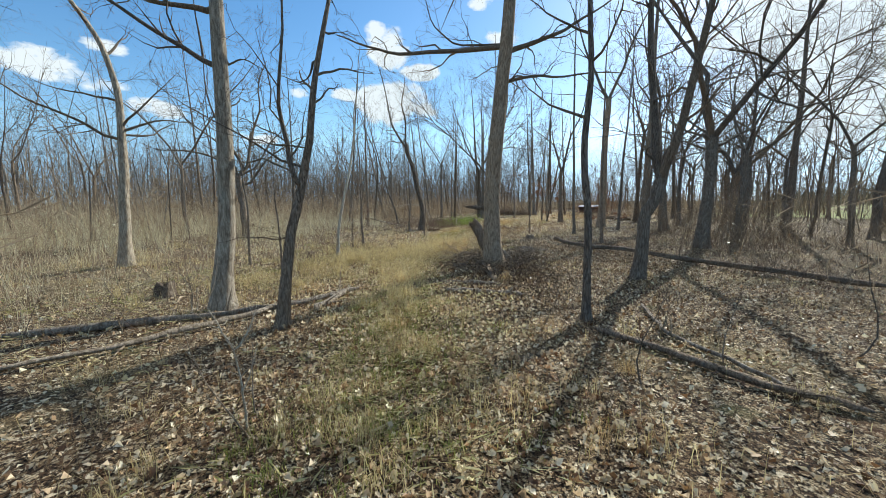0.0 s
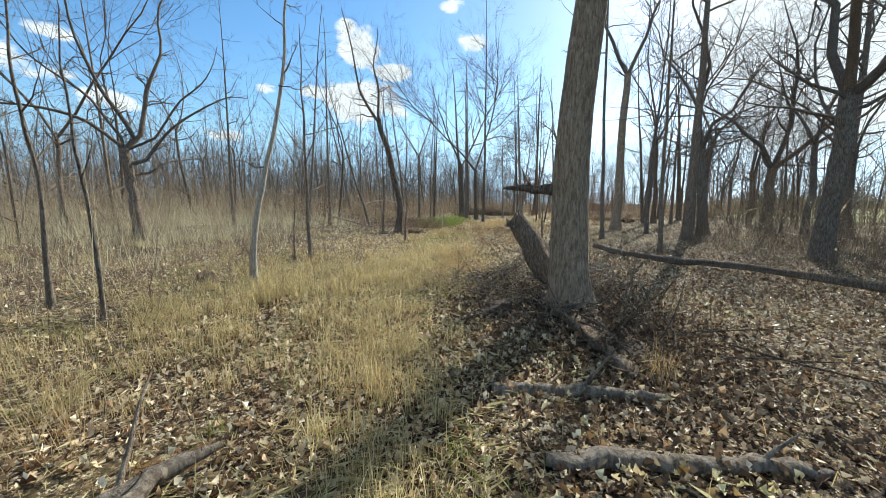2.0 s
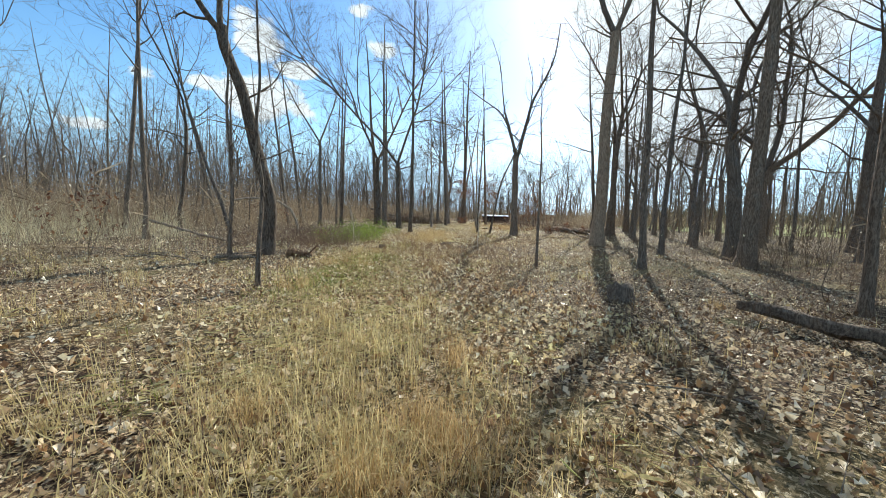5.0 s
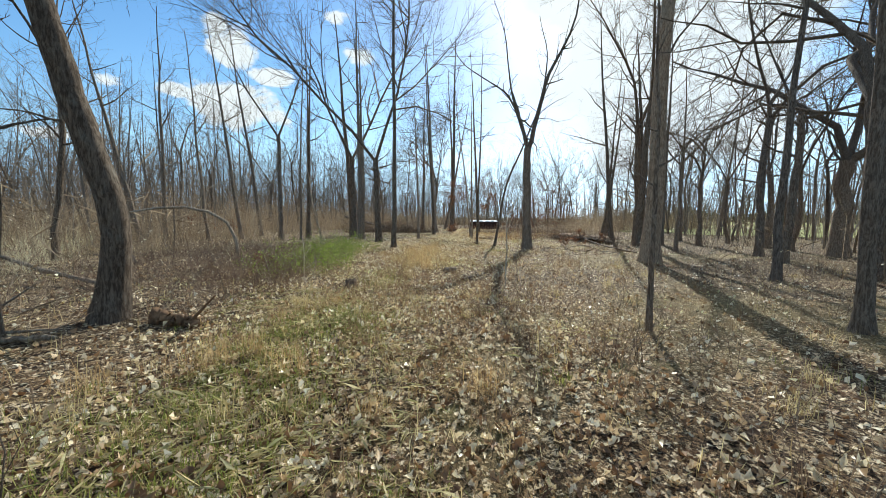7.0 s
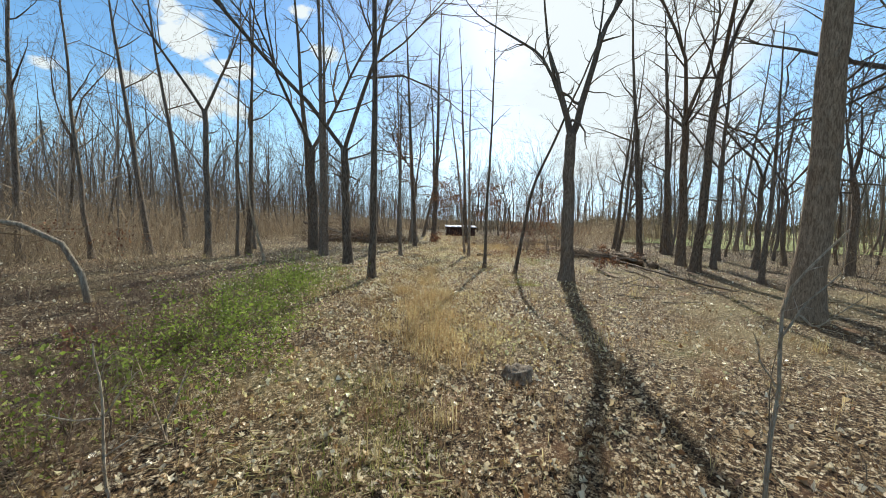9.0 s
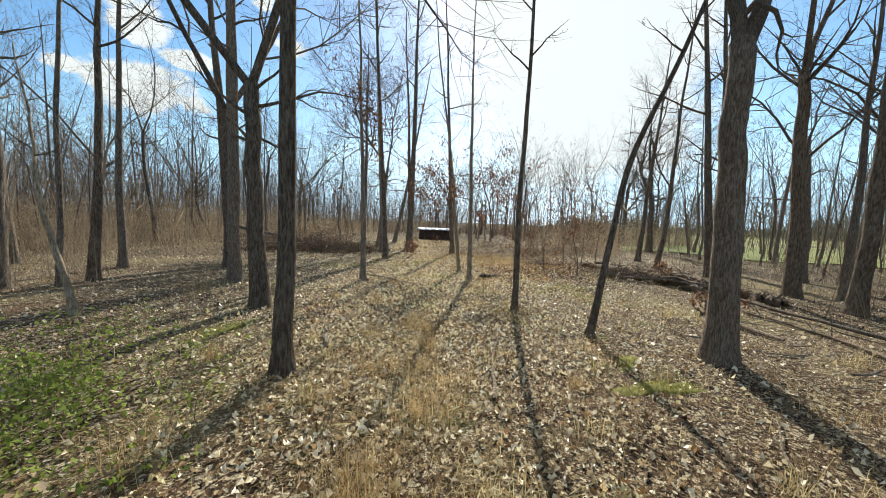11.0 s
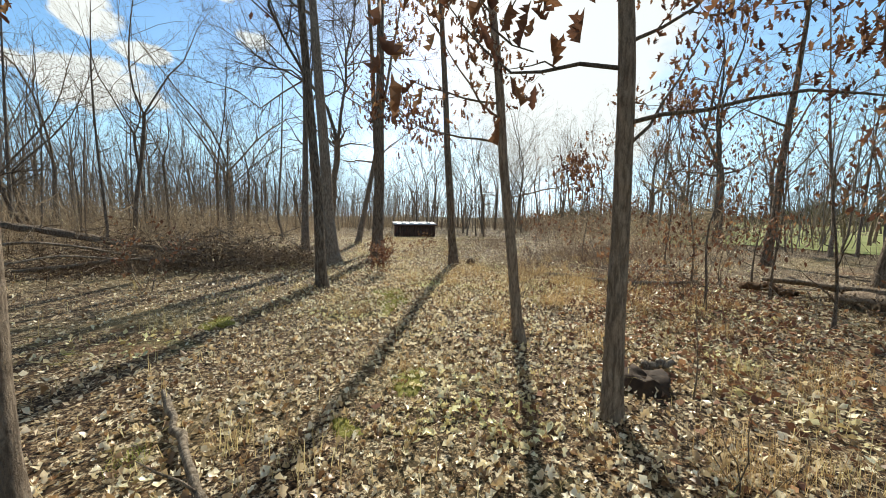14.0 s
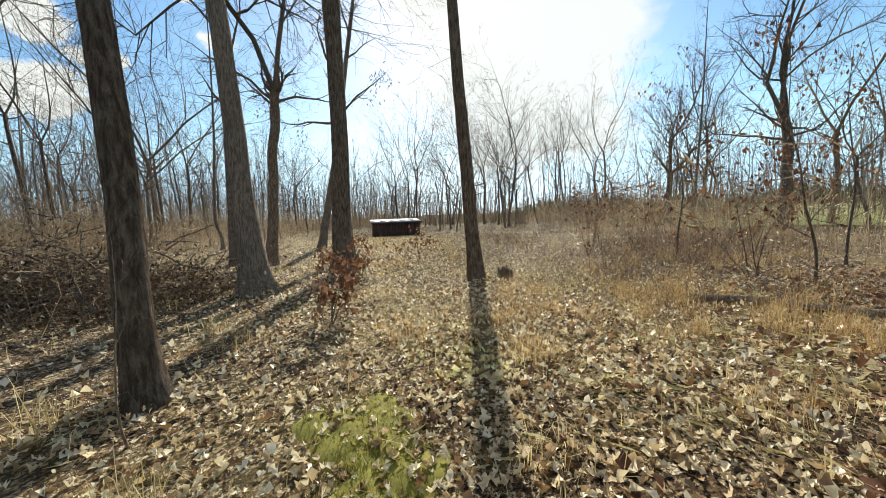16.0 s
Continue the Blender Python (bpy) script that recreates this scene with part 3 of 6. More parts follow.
GREY, DARKW, SLIM = "leafless grey-brown hardwood with furrowed bark", "leafless dark-barked oak standing in leaf litter", "slim leafless young tree among fallen leaves"

# open glade at the start
tree(-1.95, 8.05, 15, 0.34, "leafless pale-barked tree beside a fallen log", 11, M_PALE, bend=sway(-14, [(2.7, 0.15), (4.6, 0.26), (15, 0.5)]), face=-14, crown=0.42, limbs=8, reach=3.4, flare=0.7, boughs=[(0.055, ((0.2, 4.5), (-0.1, 4.7), (-0.75, 5.05), (-1.3, 5.4), (-2.4, 5.9))), (0.06, ((0.25, 5.5), (-0.2, 5.5), (-0.9, 5.45), (-1.8, 5.7))), (0.025, ((0.25, 4.6), (0.6, 4.75), (1.05, 4.7))), (0.016, ((0.2, 3.7), (0.55, 4.0), (0.9, 4.0)))])
tree(7.9, 7.7, 14, 0.31, "leafless tree dividing into two tall crooked stems", 15, M_BARK, bend=sway(46, [(1.7, 0.16), (2.7, 0.38)]), face=46, fork=2.8, leaders=0, crown=0.2, limbs=0, reach=2.0, twiggy=0.5, wander=0.18, boughs=[(0.125, ((0.38, 2.6), (0.22, 3.4), (0.16, 4.3), (-0.1, 5.9), (-0.1, 7.5), (0.3, 9.5), (0.1, 12))), (0.12, ((0.38, 2.6), (0.6, 3.2), (0.84, 4.6), (1.05, 6.0), (1.3, 7.5), (2.2, 9.5), (2.6, 12)))])
tree(-0.73, 6.45, 6.4, 0.2, "small crooked leafless tree forking into two gnarled leaders", 12, bend=sway(-6, [(0.75, 0.08), (1.7, 0.26), (2.25, 0.4), (2.9, 0.56), (3.6, 0.64), (4.3, 0.72), (5.0, 0.9), (6.4, 1.0)]), face=-6, crown=0.55, limbs=9, reach=1.1, wander=0.3, boughs=[(0.05, ((0.4, 2.3), (0.26, 2.55), (0.2, 3.2), (0.14, 3.9), (0.3, 4.9), (0.2, 5.7))), (0.022, ((0.24, 2.6), (-0.2, 2.95), (-0.8, 3.3), (-1.5, 3.75))), (0.014, ((0.3, 2.9), (-0.3, 3.0), (-1.1, 3.2))), (0.017, ((0.2, 1.45), (-0.2, 1.5), (-0.8, 1.45))), (0.02, ((0.6, 3.5), (0.9, 3.9), (1.2, 4.0)))])
tree(-6.2, 14.6, 10, 0.36, "leafless pale-barked tree with a crooked top", 13, M_PALE, bend=sway(-23, [(3.1, 0.0), (5.5, 0.1), (6.7, -0.1), (7.5, -0.5), (8.2, -1.0), (10, -1.9)]), face=-23, crown=0.35, limbs=8, reach=2.4, wander=0.2, boughs=[(0.05, ((0.0, 4.0), (-0.8, 4.5), (-1.8, 4.9), (-2.4, 5.4))), (0.05, ((0.1, 4.2), (0.9, 4.6), (2.1, 4.7)))])
tree(4.85, 10.05, 19, 0.5, "large leafless tree with a broken limb stub and root flare", 14, M_GREY, bend=sway(34, [(0.9, -0.12), (1.9, -0.2), (3.0, -0.12), (4.2, 0.0), (6, 0.12), (7.3, 0.25), (19, 0.7)]), face=26, crown=0.45, limbs=8, reach=4.0, flare=0.55, sides=20, wander=0.18, boughs=[(0.075, ((-0.1, 6.3), (-1.5, 6.3), (-2.8, 6.2), (-3.7, 6.45), (-4.6, 6.8))), (0.035, ((-0.1, 6.35), (-1.3, 6.5), (-1.9, 7.2), (-2.1, 8.0))), (0.085, ((0.1, 6.1), (1.05, 6.45), (2.1, 6.9), (3.2, 7.6))), (0.06, ((0.05, 5.3), (0.65, 5.5), (1.85, 5.5), (3.5, 5.5))), (0.016, ((-0.1, 5.8), (-0.5, 5.5), (-0.9, 5.4)))])
tree(4.35, 5.3, 10, 0.15, SLIM, 16, bend=sway(39, [(2.1, -0.06), (3, -0.12), (4.4, -0.12), (10, -0.4)]), crown=0.3, limbs=10, reach=1.8, wander=0.2)
tree(-4.2, 23.5, 10, 0.4, "open-grown leafless oak with a broad low crown", 17, M_BARK, fork=3.5, leaders=0, face=-17, crown=0.24, limbs=0, lift=0.1, wander=0.2, twiggy=0.75, boughs=[(0.094, ((0.12, 3.4), (-0.1, 4.5), (-0.75, 5.5), (-1.1, 6.6), (-1.5, 8.2), (-1.4, 9.6))), (0.094, ((0.15, 3.4), (0.42, 4.9), (0.6, 6.0), (1.2, 7.1), (1.0, 8.6), (1.6, 9.8))), (0.072, ((0.2, 2.9), (0.7, 3.7), (1.55, 4.7), (2.9, 5.7), (3.8, 5.9))), (0.072, ((0.1, 3.2), (-1.2, 4.4), (-2.3, 4.7), (-3.6, 4.6), (-4.4, 5.0))), (0.058, ((-0.05, 3.4), (-1.0, 5.2), (-2.4, 6.2), (-3.2, 7.6))), (0.050, ((0.4, 3.4), (1.6, 5.6), (2.6, 6.6), (3.0, 7.9))), (0.043, ((0.2, 2.5), (1.2, 3.2), (2.6, 3.4), (3.6, 3.7)))])
tree(0.45, 14.0, 7.0, 0.13, "slim pale young tree in dry grass", 18, M_BLEACHED, bend=sway(-5, [(1.2, 0.02), (2.2, 0.18), (3.0, 0.42), (3.9, 0.58), (7.0, 0.9)]), face=-5, crown=0.5, limbs=7, reach=0.9, wander=0.2, boughs=[(0.018, ((0.2, 2.25), (-0.2, 2.35), (-0.7, 2.2))), (0.014, ((0.55, 3.8), (0.9, 3.75), (1.2, 3.8)))])
tree(-2.4, 13.6, 5.5, 0.09, SLIM, 19, crown=0.4, limbs=8, reach=1.0)
tree(-1.3, 12.4, 4.2, 0.07, SLIM, 20, crown=0.35, limbs=8, reach=0.9)
tree(1.62, 16.7, 6.2, 0.11, "slim leafless young tree with level branches", 21, crown=0.3, limbs=10, reach=1.7, lift=0.1)
tree(1.22, 17.3, 2.6, 0.055, SLIM, 22, crown=0.4, limbs=6, reach=0.6)
tree(6.6, 25.9, 13, 0.36, "leaning leafless tree with a dark forked trunk", 23, M_DARK, bend=sway(8, [(0.95, 0.14), (1.8, 0.06), (2.6, -0.1), (3.6, -0.35), (5.9, -1.0)]), face=8, fork=6.0, leaders=0, crown=0.4, limbs=0, reach=2.5, wander=0.2, boughs=[(0.085, ((-1.0, 5.8), (-1.5, 6.6), (-2.0, 7.3), (-2.2, 9.2), (-2.7, 11))), (0.08, ((-1.0, 5.8), (-0.9, 7.4), (-1.2, 8.6), (-0.9, 10.5))), (0.03, ((-0.5, 4.2), (0.3, 4.8), (0.8, 5.8)))])
tree(5.6, 21.1, 6.0, 0.085, SLIM, 24, lean=(0.02, -0.02), crown=0.25, limbs=9, reach=1.1)
tree(5.65, 25.4, 8.0, 0.11, SLIM, 25, crown=0.25, limbs=9, reach=1.4)
tree(6.7, 34.5, 12, 0.18, "thin grey leafless tree leaning far over", 26, lean=(-0.26, 0.2), crown=0.4, limbs=8, reach=2.0)

# right of the trail, first half
tree(15.4, 11.7, 15, 0.5, "leafless oak with a spreading crown of crooked limbs", 31, M_BARK, lean=(-0.03, 0.01), fork=4.6, leaders=3, crown=0.25, limbs=3, reach=4.0, wander=0.27, twiggy=0.6, slim=0.46, limby=0.4)
tree(18.7, 18.0, 18, 0.45, DARKW, 32, M_BARK, crown=0.45, limbs=9, reach=3.6)
tree(21.7, 19.2, 15, 0.5, "leafless oak with crooked spreading limbs", 33, M_BARK, lean=(-0.08, 0.06), fork=4.5, leaders=3, crown=0.25, limbs=4, reach=4.0, wander=0.27, twiggy=0.75, slim=0.46, limby=0.4)
tree(29.9, 17.0, 17, 0.55, DARKW, 34, M_BARK, crown=0.35, limbs=10, reach=4.5)
tree(30.0, 20.6, 15, 0.6, "leafless oak with crooked spreading limbs", 35, M_BARK, fork=4.0, leaders=3, crown=0.25, limbs=4, reach=4.0, wander=0.27, twiggy=0.75, slim=0.46, limby=0.4)
tree(21.1, 24.5, 19, 0.56, GREY, 36, M_GREY, fork=9.8, fork_turn=110, crown=0.5, limbs=4, reach=3.0, sides=14, twiggy=0.4)
tree(14.5, 19.1, 16, 0.19, GREY, 37, lean=(-0.015, 0.01), crown=0.5, limbs=8, reach=2.4)
tree(19.4, 20.8, 14, 0.2, GREY, 38, lean=(0.02, -0.017), crown=0.45, limbs=8, reach=2.2)
tree(12.55, 21.0, 5.5, 0.085, SLIM, 39, crown=0.3, limbs=8, reach=0.8)
tree(28.0, 28.0, 16, 0.36, DARKW, 40, M_DARK, lean=(0.035, -0.03), fork=8.0, crown=0.5, limbs=5, reach=2.8, twiggy=0.6)
tree(21.35, 30.2, 13, 0.42, "leafless tree forking into a tall open Y with a broken leader", 41, M_BARK, lean=(0.0, -0.01), fork=4.75, leaders=0, face=57, crown=0.6, limbs=0, reach=2.5, flare=0.4, sides=14, twiggy=0.4, wander=0.2, boughs=[(0.125, ((0.0, 4.6), (-0.28, 5.5), (-0.55, 6.5), (-0.85, 7.4))), (0.06, ((-0.02, 4.7), (-0.9, 7.3), (-1.5, 7.8), (-2.6, 8.5), (-3.7, 9.4), (-4.3, 10.8))), (0.055, ((-0.02, 4.7), (-0.86, 7.2), (-1.05, 8.7), (-1.2, 10), (-1.8, 11.6))), (0.12, ((0.02, 4.6), (0.24, 5.9), (0.62, 7.5), (1.0, 8.6), (1.9, 10.0), (2.1, 12))), (0.05, ((0.02, 4.7), (0.65, 7.6), (0.7, 9.0), (0.3, 10.6)))])
tree(27.2, 25.8, 9, 0.18, SLIM, 42, crown=0.35, limbs=9, reach=1.6)
tree(13.0, 15.0, 11, 0.16, SLIM, 43, crown=0.45, limbs=8, reach=1.8)
for k, (x, y, h, d) in enumerate([(20.5, 13.6, 14, 0.32), (24.6, 16.2, 13, 0.32), (24.0, 21.4, 12, 0.26), (27.0, 22.6, 13, 0.3), (33.5, 23.5, 13, 0.32), (33.0, 26.6, 12, 0.26), (26.0, 11.0, 14, 0.36), (35.8, 28.6, 12, 0.28)]):
    tree(x, y, h, d, "leafless oak with a crooked trunk and gnarled limbs", 130 + k, M_BARK, lean=(0.05 * math.sin(k * 2.1), 0.05 * math.cos(k * 1.7)), fork=h * (0.32 + 0.04 * (k % 4)), leaders=2 + k % 2, crown=0.26, limbs=3, reach=3.0, wander=0.26, twiggy=0.75, lift=0.2, slim=0.5, limby=0.4)


# left of the trail, second third
tree(6.9, 44.0, 13, 0.28, "grey leaning leafless woodland tree", 51, lean=(-0.16, 0.14), crown=0.4, limbs=8, reach=2.6)
tree(8.0, 45.6, 13, 0.25, GREY, 52, crown=0.4, limbs=8, reach=2.6)
tree(14.1, 50.0, 16, 0.3, GREY, 53, lean=(-0.1, 0.09), crown=0.4, limbs=8, reach=2.8)
tree(13.9, 44.0, 14, 0.3, GREY, 54, fork=6.6, fork_turn=80, crown=0.5, limbs=5, reach=2.2)
tree(14.9, 43.2, 14, 0.15, SLIM, 55, crown=0.5, limbs=8, reach=1.4)
tree(16.6, 46.5, 15, 0.25, GREY, 56, crown=0.45, limbs=8, reach=2.2)
tree(19.7, 45.5, 17, 0.46, "leafless tree forking low into two tall stems", 57, M_DARK, fork=6.0, fork_turn=70, crown=0.5, limbs=6, reach=3.0)
tree(17.72, 38.1, 18, 0.36, DARKW, 58, M_DARK, lean=(-0.01, 0.01), fork=4.8, fork_turn=110, crown=0.4, limbs=6, reach=2.6)
tree(16.42, 34.3, 18, 0.24, DARKW, 59, M_DARK, lean=(0.0, 0.0), crown=0.45, limbs=9, reach=2.4)
tree(18.5, 41.8, 14, 0.28, GREY, 60, crown=0.45, limbs=8, reach=2.4)
tree(12.0, 46.0, 14, 0.26, GREY, 61, lean=(-0.1, 0.1), crown=0.4, limbs=8, reach=2.6)
tree(10.0, 44.6, 12, 0.2, GREY, 62, lean=(-0.06, 0.06), crown=0.4, limbs=8, reach=2.2)
tree(15.6, 44.0, 13, 0.27, DARKW, 63, M_DARK, lean=(0.02, -0.02), crown=0.4, limbs=9, reach=2.6)
tree(14.9, 39.5, 5.0, 0.13, "pale slim leaning young tree", 64, M_PALE, lean=(-0.14, 0.16), crown=0.4, limbs=6, reach=1.0)
tree(18.7, 42.3, 16, 0.38, "leafless tree with a broken stub near its base", 65, M_GREY, lean=(-0.015, 0.017), crown=0.45, limbs=8, reach=3.0, boughs=[(0.15, ((0.1, 0.05), (-0.1, 0.45), (-0.22, 0.85)))], face=4)
tree(20.0, 46.4, 17, 0.44, DARKW, 66, M_DARK, lean=(-0.05, 0.06), crown=0.45, limbs=9, reach=3.2)
tree(20.2, 44.9, 9, 0.13, SLIM, 67, crown=0.4, limbs=9, reach=1.5)

# last third
tree(21.5, 39.45, 10, 0.18, "slim young oak holding rust-brown leaves", 71, M_GREY, leaves=750, leaf_top=6.5, limby=0.22, wander=0.24, flare=0.7, lean=(-0.015, 0.018), crown=0.22, limbs=18, reach=3.2, last=1, lift=0.05)
tree(33.4, 49.8, 17, 0.34, "leafless dark oak with withered leaves on its twigs", 72, M_DARK, leaves=700, lean=(-0.03, 0.03), crown=0.2, limbs=15, reach=2.4, limby=0.35, twiggy=1.3, wander=0.22, lift=0.15)
tree(32.35, 44.8, 17, 0.3, DARKW, 73, M_DARK, lean=(-0.035, 0.045), crown=0.42, limbs=8, reach=2.2)
tree(21.1, 32.1, 11, 0.13, "thin strongly leaning young tree", 74, M_DARK, lean=(0.12, -0.13), bend=[(3, 0.0, 0.0), (9, 0.9, -1.1)], crown=0.4, limbs=8, reach=1.6)
tree(36.8, 31.4, 15, 0.46, DARKW, 75, M_DARK, lean=(-0.05, 0.06), crown=0.35, limbs=9, reach=3.4, wander=0.18)
tree(30.4, 29.1, 16, 0.4, DARKW, 76, M_DARK, lean=(-0.03, 0.03), fork=7.0, crown=0.4, limbs=7, reach=3.4)
tree(30.9, 27.9, 12, 0.26, GREY, 77, crown=0.4, limbs=8, reach=2.2)
tree(26.6, 44.45, 17, 0.24, DARKW, 78, M_DARK, lean=(-0.035, 0.045), crown=0.5, limbs=8, reach=2.0)
tree(25.97, 39.09, 12, 0.14, "slim young oak with rust leaves on its upper branches", 79, M_GREY, leaves=750, leaf_top=4.8, limby=0.3, extra=[(2.6, 320, 1.9, 12, 0.016), (2.9, 285, 1.5, 15, 0.016), (3.1, 350, 1.8, 15, 0.016), (1.9, 150, 1.2, 10, 0.012)], lean=(-0.075, 0.095), crown=0.3, limbs=10, reach=1.8, last=1, lift=0.1)
tree(24.72, 37.63, 10, 0.165, "young oak holding clusters of rust-brown leaves", 80, M_GREY, leaves=1300, leaf_top=5.0, limby=0.3, extra=[(2.4, 170, 1.8, 10, 0.018), (3.0, 120, 2.0, 15, 0.018), (2.7, 80, 1.9, 10, 0.018), (3.4, 150, 2.2, 10, 0.018), (2.2, 60, 1.8, 20, 0.018)], lean=(-0.01, 0.01), crown=0.24, limbs=14, reach=2.4, last=1, wander=0.22, lift=0.0, sides=14, flare=0.3)
for k, (x, y, h, n) in enumerate([(29.6, 37.2, 3.2, 500), (31.4, 36.2, 4.2, 750), (29.4, 35.6, 3.4, 500), (32.6, 37.6, 4.4, 700), (34.0, 39.4, 4.0, 500), (36.2, 41.4, 4.6, 500), (33.8, 36.4, 3.8, 500), (36.0, 38.6, 4.2, 500)]):
    tree(x, y, h, 0.05, "young oak holding rust leaves at the wood edge", 180 + k, M_TWIG, leaves=n // 2, crown=0.12, limbs=12, reach=1.3, last=1, lift=0.15, sides=7)
tree(21.75, 34.05, 11, 0.145, SLIM, 81, M_DARK, lean=(0.01, -0.012), crown=0.45, limbs=8, reach=1.5)
tree(35.2, 33.9, 13, 0.26, DARKW, 82, M_DARK, lean=(0.05, -0.06), crown=0.3, limbs=9, reach=3.0, wander=0.17)
tree(31.9, 31.4, 15, 0.33, DARKW, 83, M_DARK, lean=(-0.06, 0.07), crown=0.4, limbs=8, reach=3.0)
tree(39.5, 35.8, 13, 0.3, DARKW, 84, M_DARK, lean=(0.06, -0.07), crown=0.35, limbs=9, reach=3.0)
tree(37.8, 32.0, 13, 0.24, DARKW, 85, M_DARK, crown=0.35, limbs=9, reach=2.6)
tree(29.4, 47.9, 18, 0.43, "large leafless oak with a flared mossy foot", 86, M_GREY, lean=(-0.035, 0.05), flare=0.9, crown=0.45, limbs=9, reach=3.6, sides=14)
tree(31.45, 47.85, 19, 0.45, DARKW, 87, M_DARK, lean=(0.01, -0.01), crown=0.5, limbs=9, reach=2.8)
tree(31.7, 53.2, 15, 0.36, GREY, 88, crown=0.3, limbs=12, reach=3.0, twiggy=1.3, wander=0.22, limby=0.4)
tree(32.1, 51.9, 16, 0.34, GREY, 89, lean=(0.04, -0.06), fork=5.2, crown=0.3, limbs=11, reach=2.8, last=2, twiggy=1.4, wander=0.24, limby=0.4, lift=0.2)
tree(36.0, 54.5, 15, 0.34, GREY, 90, lean=(0.1, -0.15), crown=0.4, limbs=8, reach=2.6)
tree(50.0, 37.5, 14, 0.5, "leafless oak with a broad crooked crown at the field edge", 92, M_DARK, fork=5.0, leaders=3, crown=0.3, limbs=6, reach=4.5, wander=0.2)
tree(62.0, 43.0, 13, 0.5, "leafless oak at the field edge", 93, M_DARK, fork=4.0, leaders=3, crown=0.3, limbs=6, reach=4.0, wander=0.2)


# ---- the wood beyond: repeats of a few kinds ----
def wood():
    rng = np.random.default_rng(404)
    kinds = []
    for k in range(9):
        h = (13, 15, 16, 12, 15, 17, 10, 13, 8)[k]
        d = (0.18, 0.23, 0.28, 0.16, 0.21, 0.26, 0.13, 0.2, 0.09)[k]
        shape = dict(crown=(0.4, 0.45, 0.35, 0.4, 0.5, 0.42, 0.45, 0.4, 0.35)[k], fork=(0, 6, 5, 0, 7, 0, 0, 4, 0)[k], limbs=(8, 5, 4, 8, 5, 8, 8, 5, 8)[k], reach=(2.2, 2.6, 3.2, 2.0, 2.6, 3.0, 1.6, 3.0, 1.3)[k], last=1, sides=6, leaders=2, wander=(0.12, 0.14, 0.2)[k % 3])
        trunk, made, _ = tree_data(900 + k, h, d, twiggy=0.6, thin=0.006, **shape)
        plain = tree_data(900 + k, h, d, twiggy=0.5, thin=0.011, **dict(shape, last=0))
        mat = (M_BARK, M_DARK, M_BARK)[k % 3]
        tw = M_TWIG if mat is M_BARK else M_DARK
        kinds.append((mesh_of("trunk", *trunk, mat), [mesh_of("limb", *l.data(), tw) for l in made], join([plain[0]] + [l.data() for l in plain[1]])))
    placed = [np.array(o.matrix_world.translation[:2]) for o in scene.collection.objects if o.get("category") == "tree"]
    named, spots = len(placed), []
    while len(spots) < 425:
        x, y = rng.uniform(-45, 85), rng.uniform(4, 95)
        if len(spots) >= 320:
            x, y = rng.uniform(0, 62), rng.uniform(56, 92)
        elif len(spots) >= 225:
            x, y = rng.uniform(22, 62), rng.uniform(-8, 34)
        d = off_line((x, y))[0]
        right = y < 0.95 * x + 11
        if d < (16 if right else 9) or (x < 3 and y < 32 and d < 19) or (x > 44 and y > 0.42 * x + 8 and y < 0.42 * x + 40 and d < 16):
            continue
        if d > 55 or min(np.hypot(*(np.array(placed) - (x, y)).T)) < 1.7:
            continue
        placed.append(np.array((x, y)))
        spots.append((d, x, y))
    for _ in range(54):
        a, r = rng.uniform(46, 92), rng.uniform(33, 62)
        if a < 53:
            r = max(r, 47)
        x, y = 25.6 + r * math.sin(radians(a)), 41 + r * math.cos(radians(a))
        spots.append((-r, x, y))
    spots.sort()
    rest = []
    for k, (d, x, y) in enumerate(spots):
        trunk, limbs, whole = kinds[rng.integers(0, 9) if d > 0 else (1, 4, 7)[k % 3]]
        m = pose(x, y, float(gz(x, y)), rng.normal(0, 3), rng.normal(0, 3), rng.uniform(0, 360)) @ Matrix.Scale(rng.uniform(0.65, 1.05) * (1.12 if d < 0 else 1), 4)
        if k >= 310 - named:
            A = np.array(m)
            rest.append((whole[0] @ A[:3, :3].T + A[:3, 3], whole[1]))
            continue
        ob = new("tree")
        ob.matrix_world = m
        tagged(ob, "leafless woodland tree among brown undergrowth", "tree", "woodland trees")
        for nm, me in [("trunk", trunk)] + [("limb", l) for l in limbs]:
            c = new(nm, me)
            c.parent = ob
    tagged(new("deep_woods", mesh_of("deep_woods", *join(rest), M_TWIG)), "leafless trees standing deep in the wood", "woods", kind="stuff")


wood()


def ribbons(base, high, rng, wide, lean=0.18):
    """Bare upright stems far off: narrow, bent and pointed."""
    n = len(base)
    a = rng.uniform(0, 2 * np.pi, n)
    side = np.stack([-np.sin(a), np.cos(a), np.zeros(n)], 1) * np.reshape(wide, (-1, 1))
    h = np.reshape(high, (-1, 1)) * rng.uniform(0.5, 1.15, (n, 1))
    d1, d2 = (np.column_stack([rng.normal(0, lean, (n, 2)), np.ones(n)]) for _ in range(2))
    mid = base + d1 * h * 0.55
    tip = mid + d2 * h * 0.45
    V = np.stack([base - side, base + side, mid + side * 0.7, mid - side * 0.7, tip], 1).reshape(-1, 3)
    f = np.array([[0, 1, 2], [0, 2, 3], [3, 2, 4]])
    return V, (f[None] + 5 * np.arange(n)[:, None, None]).reshape(-1, 3)


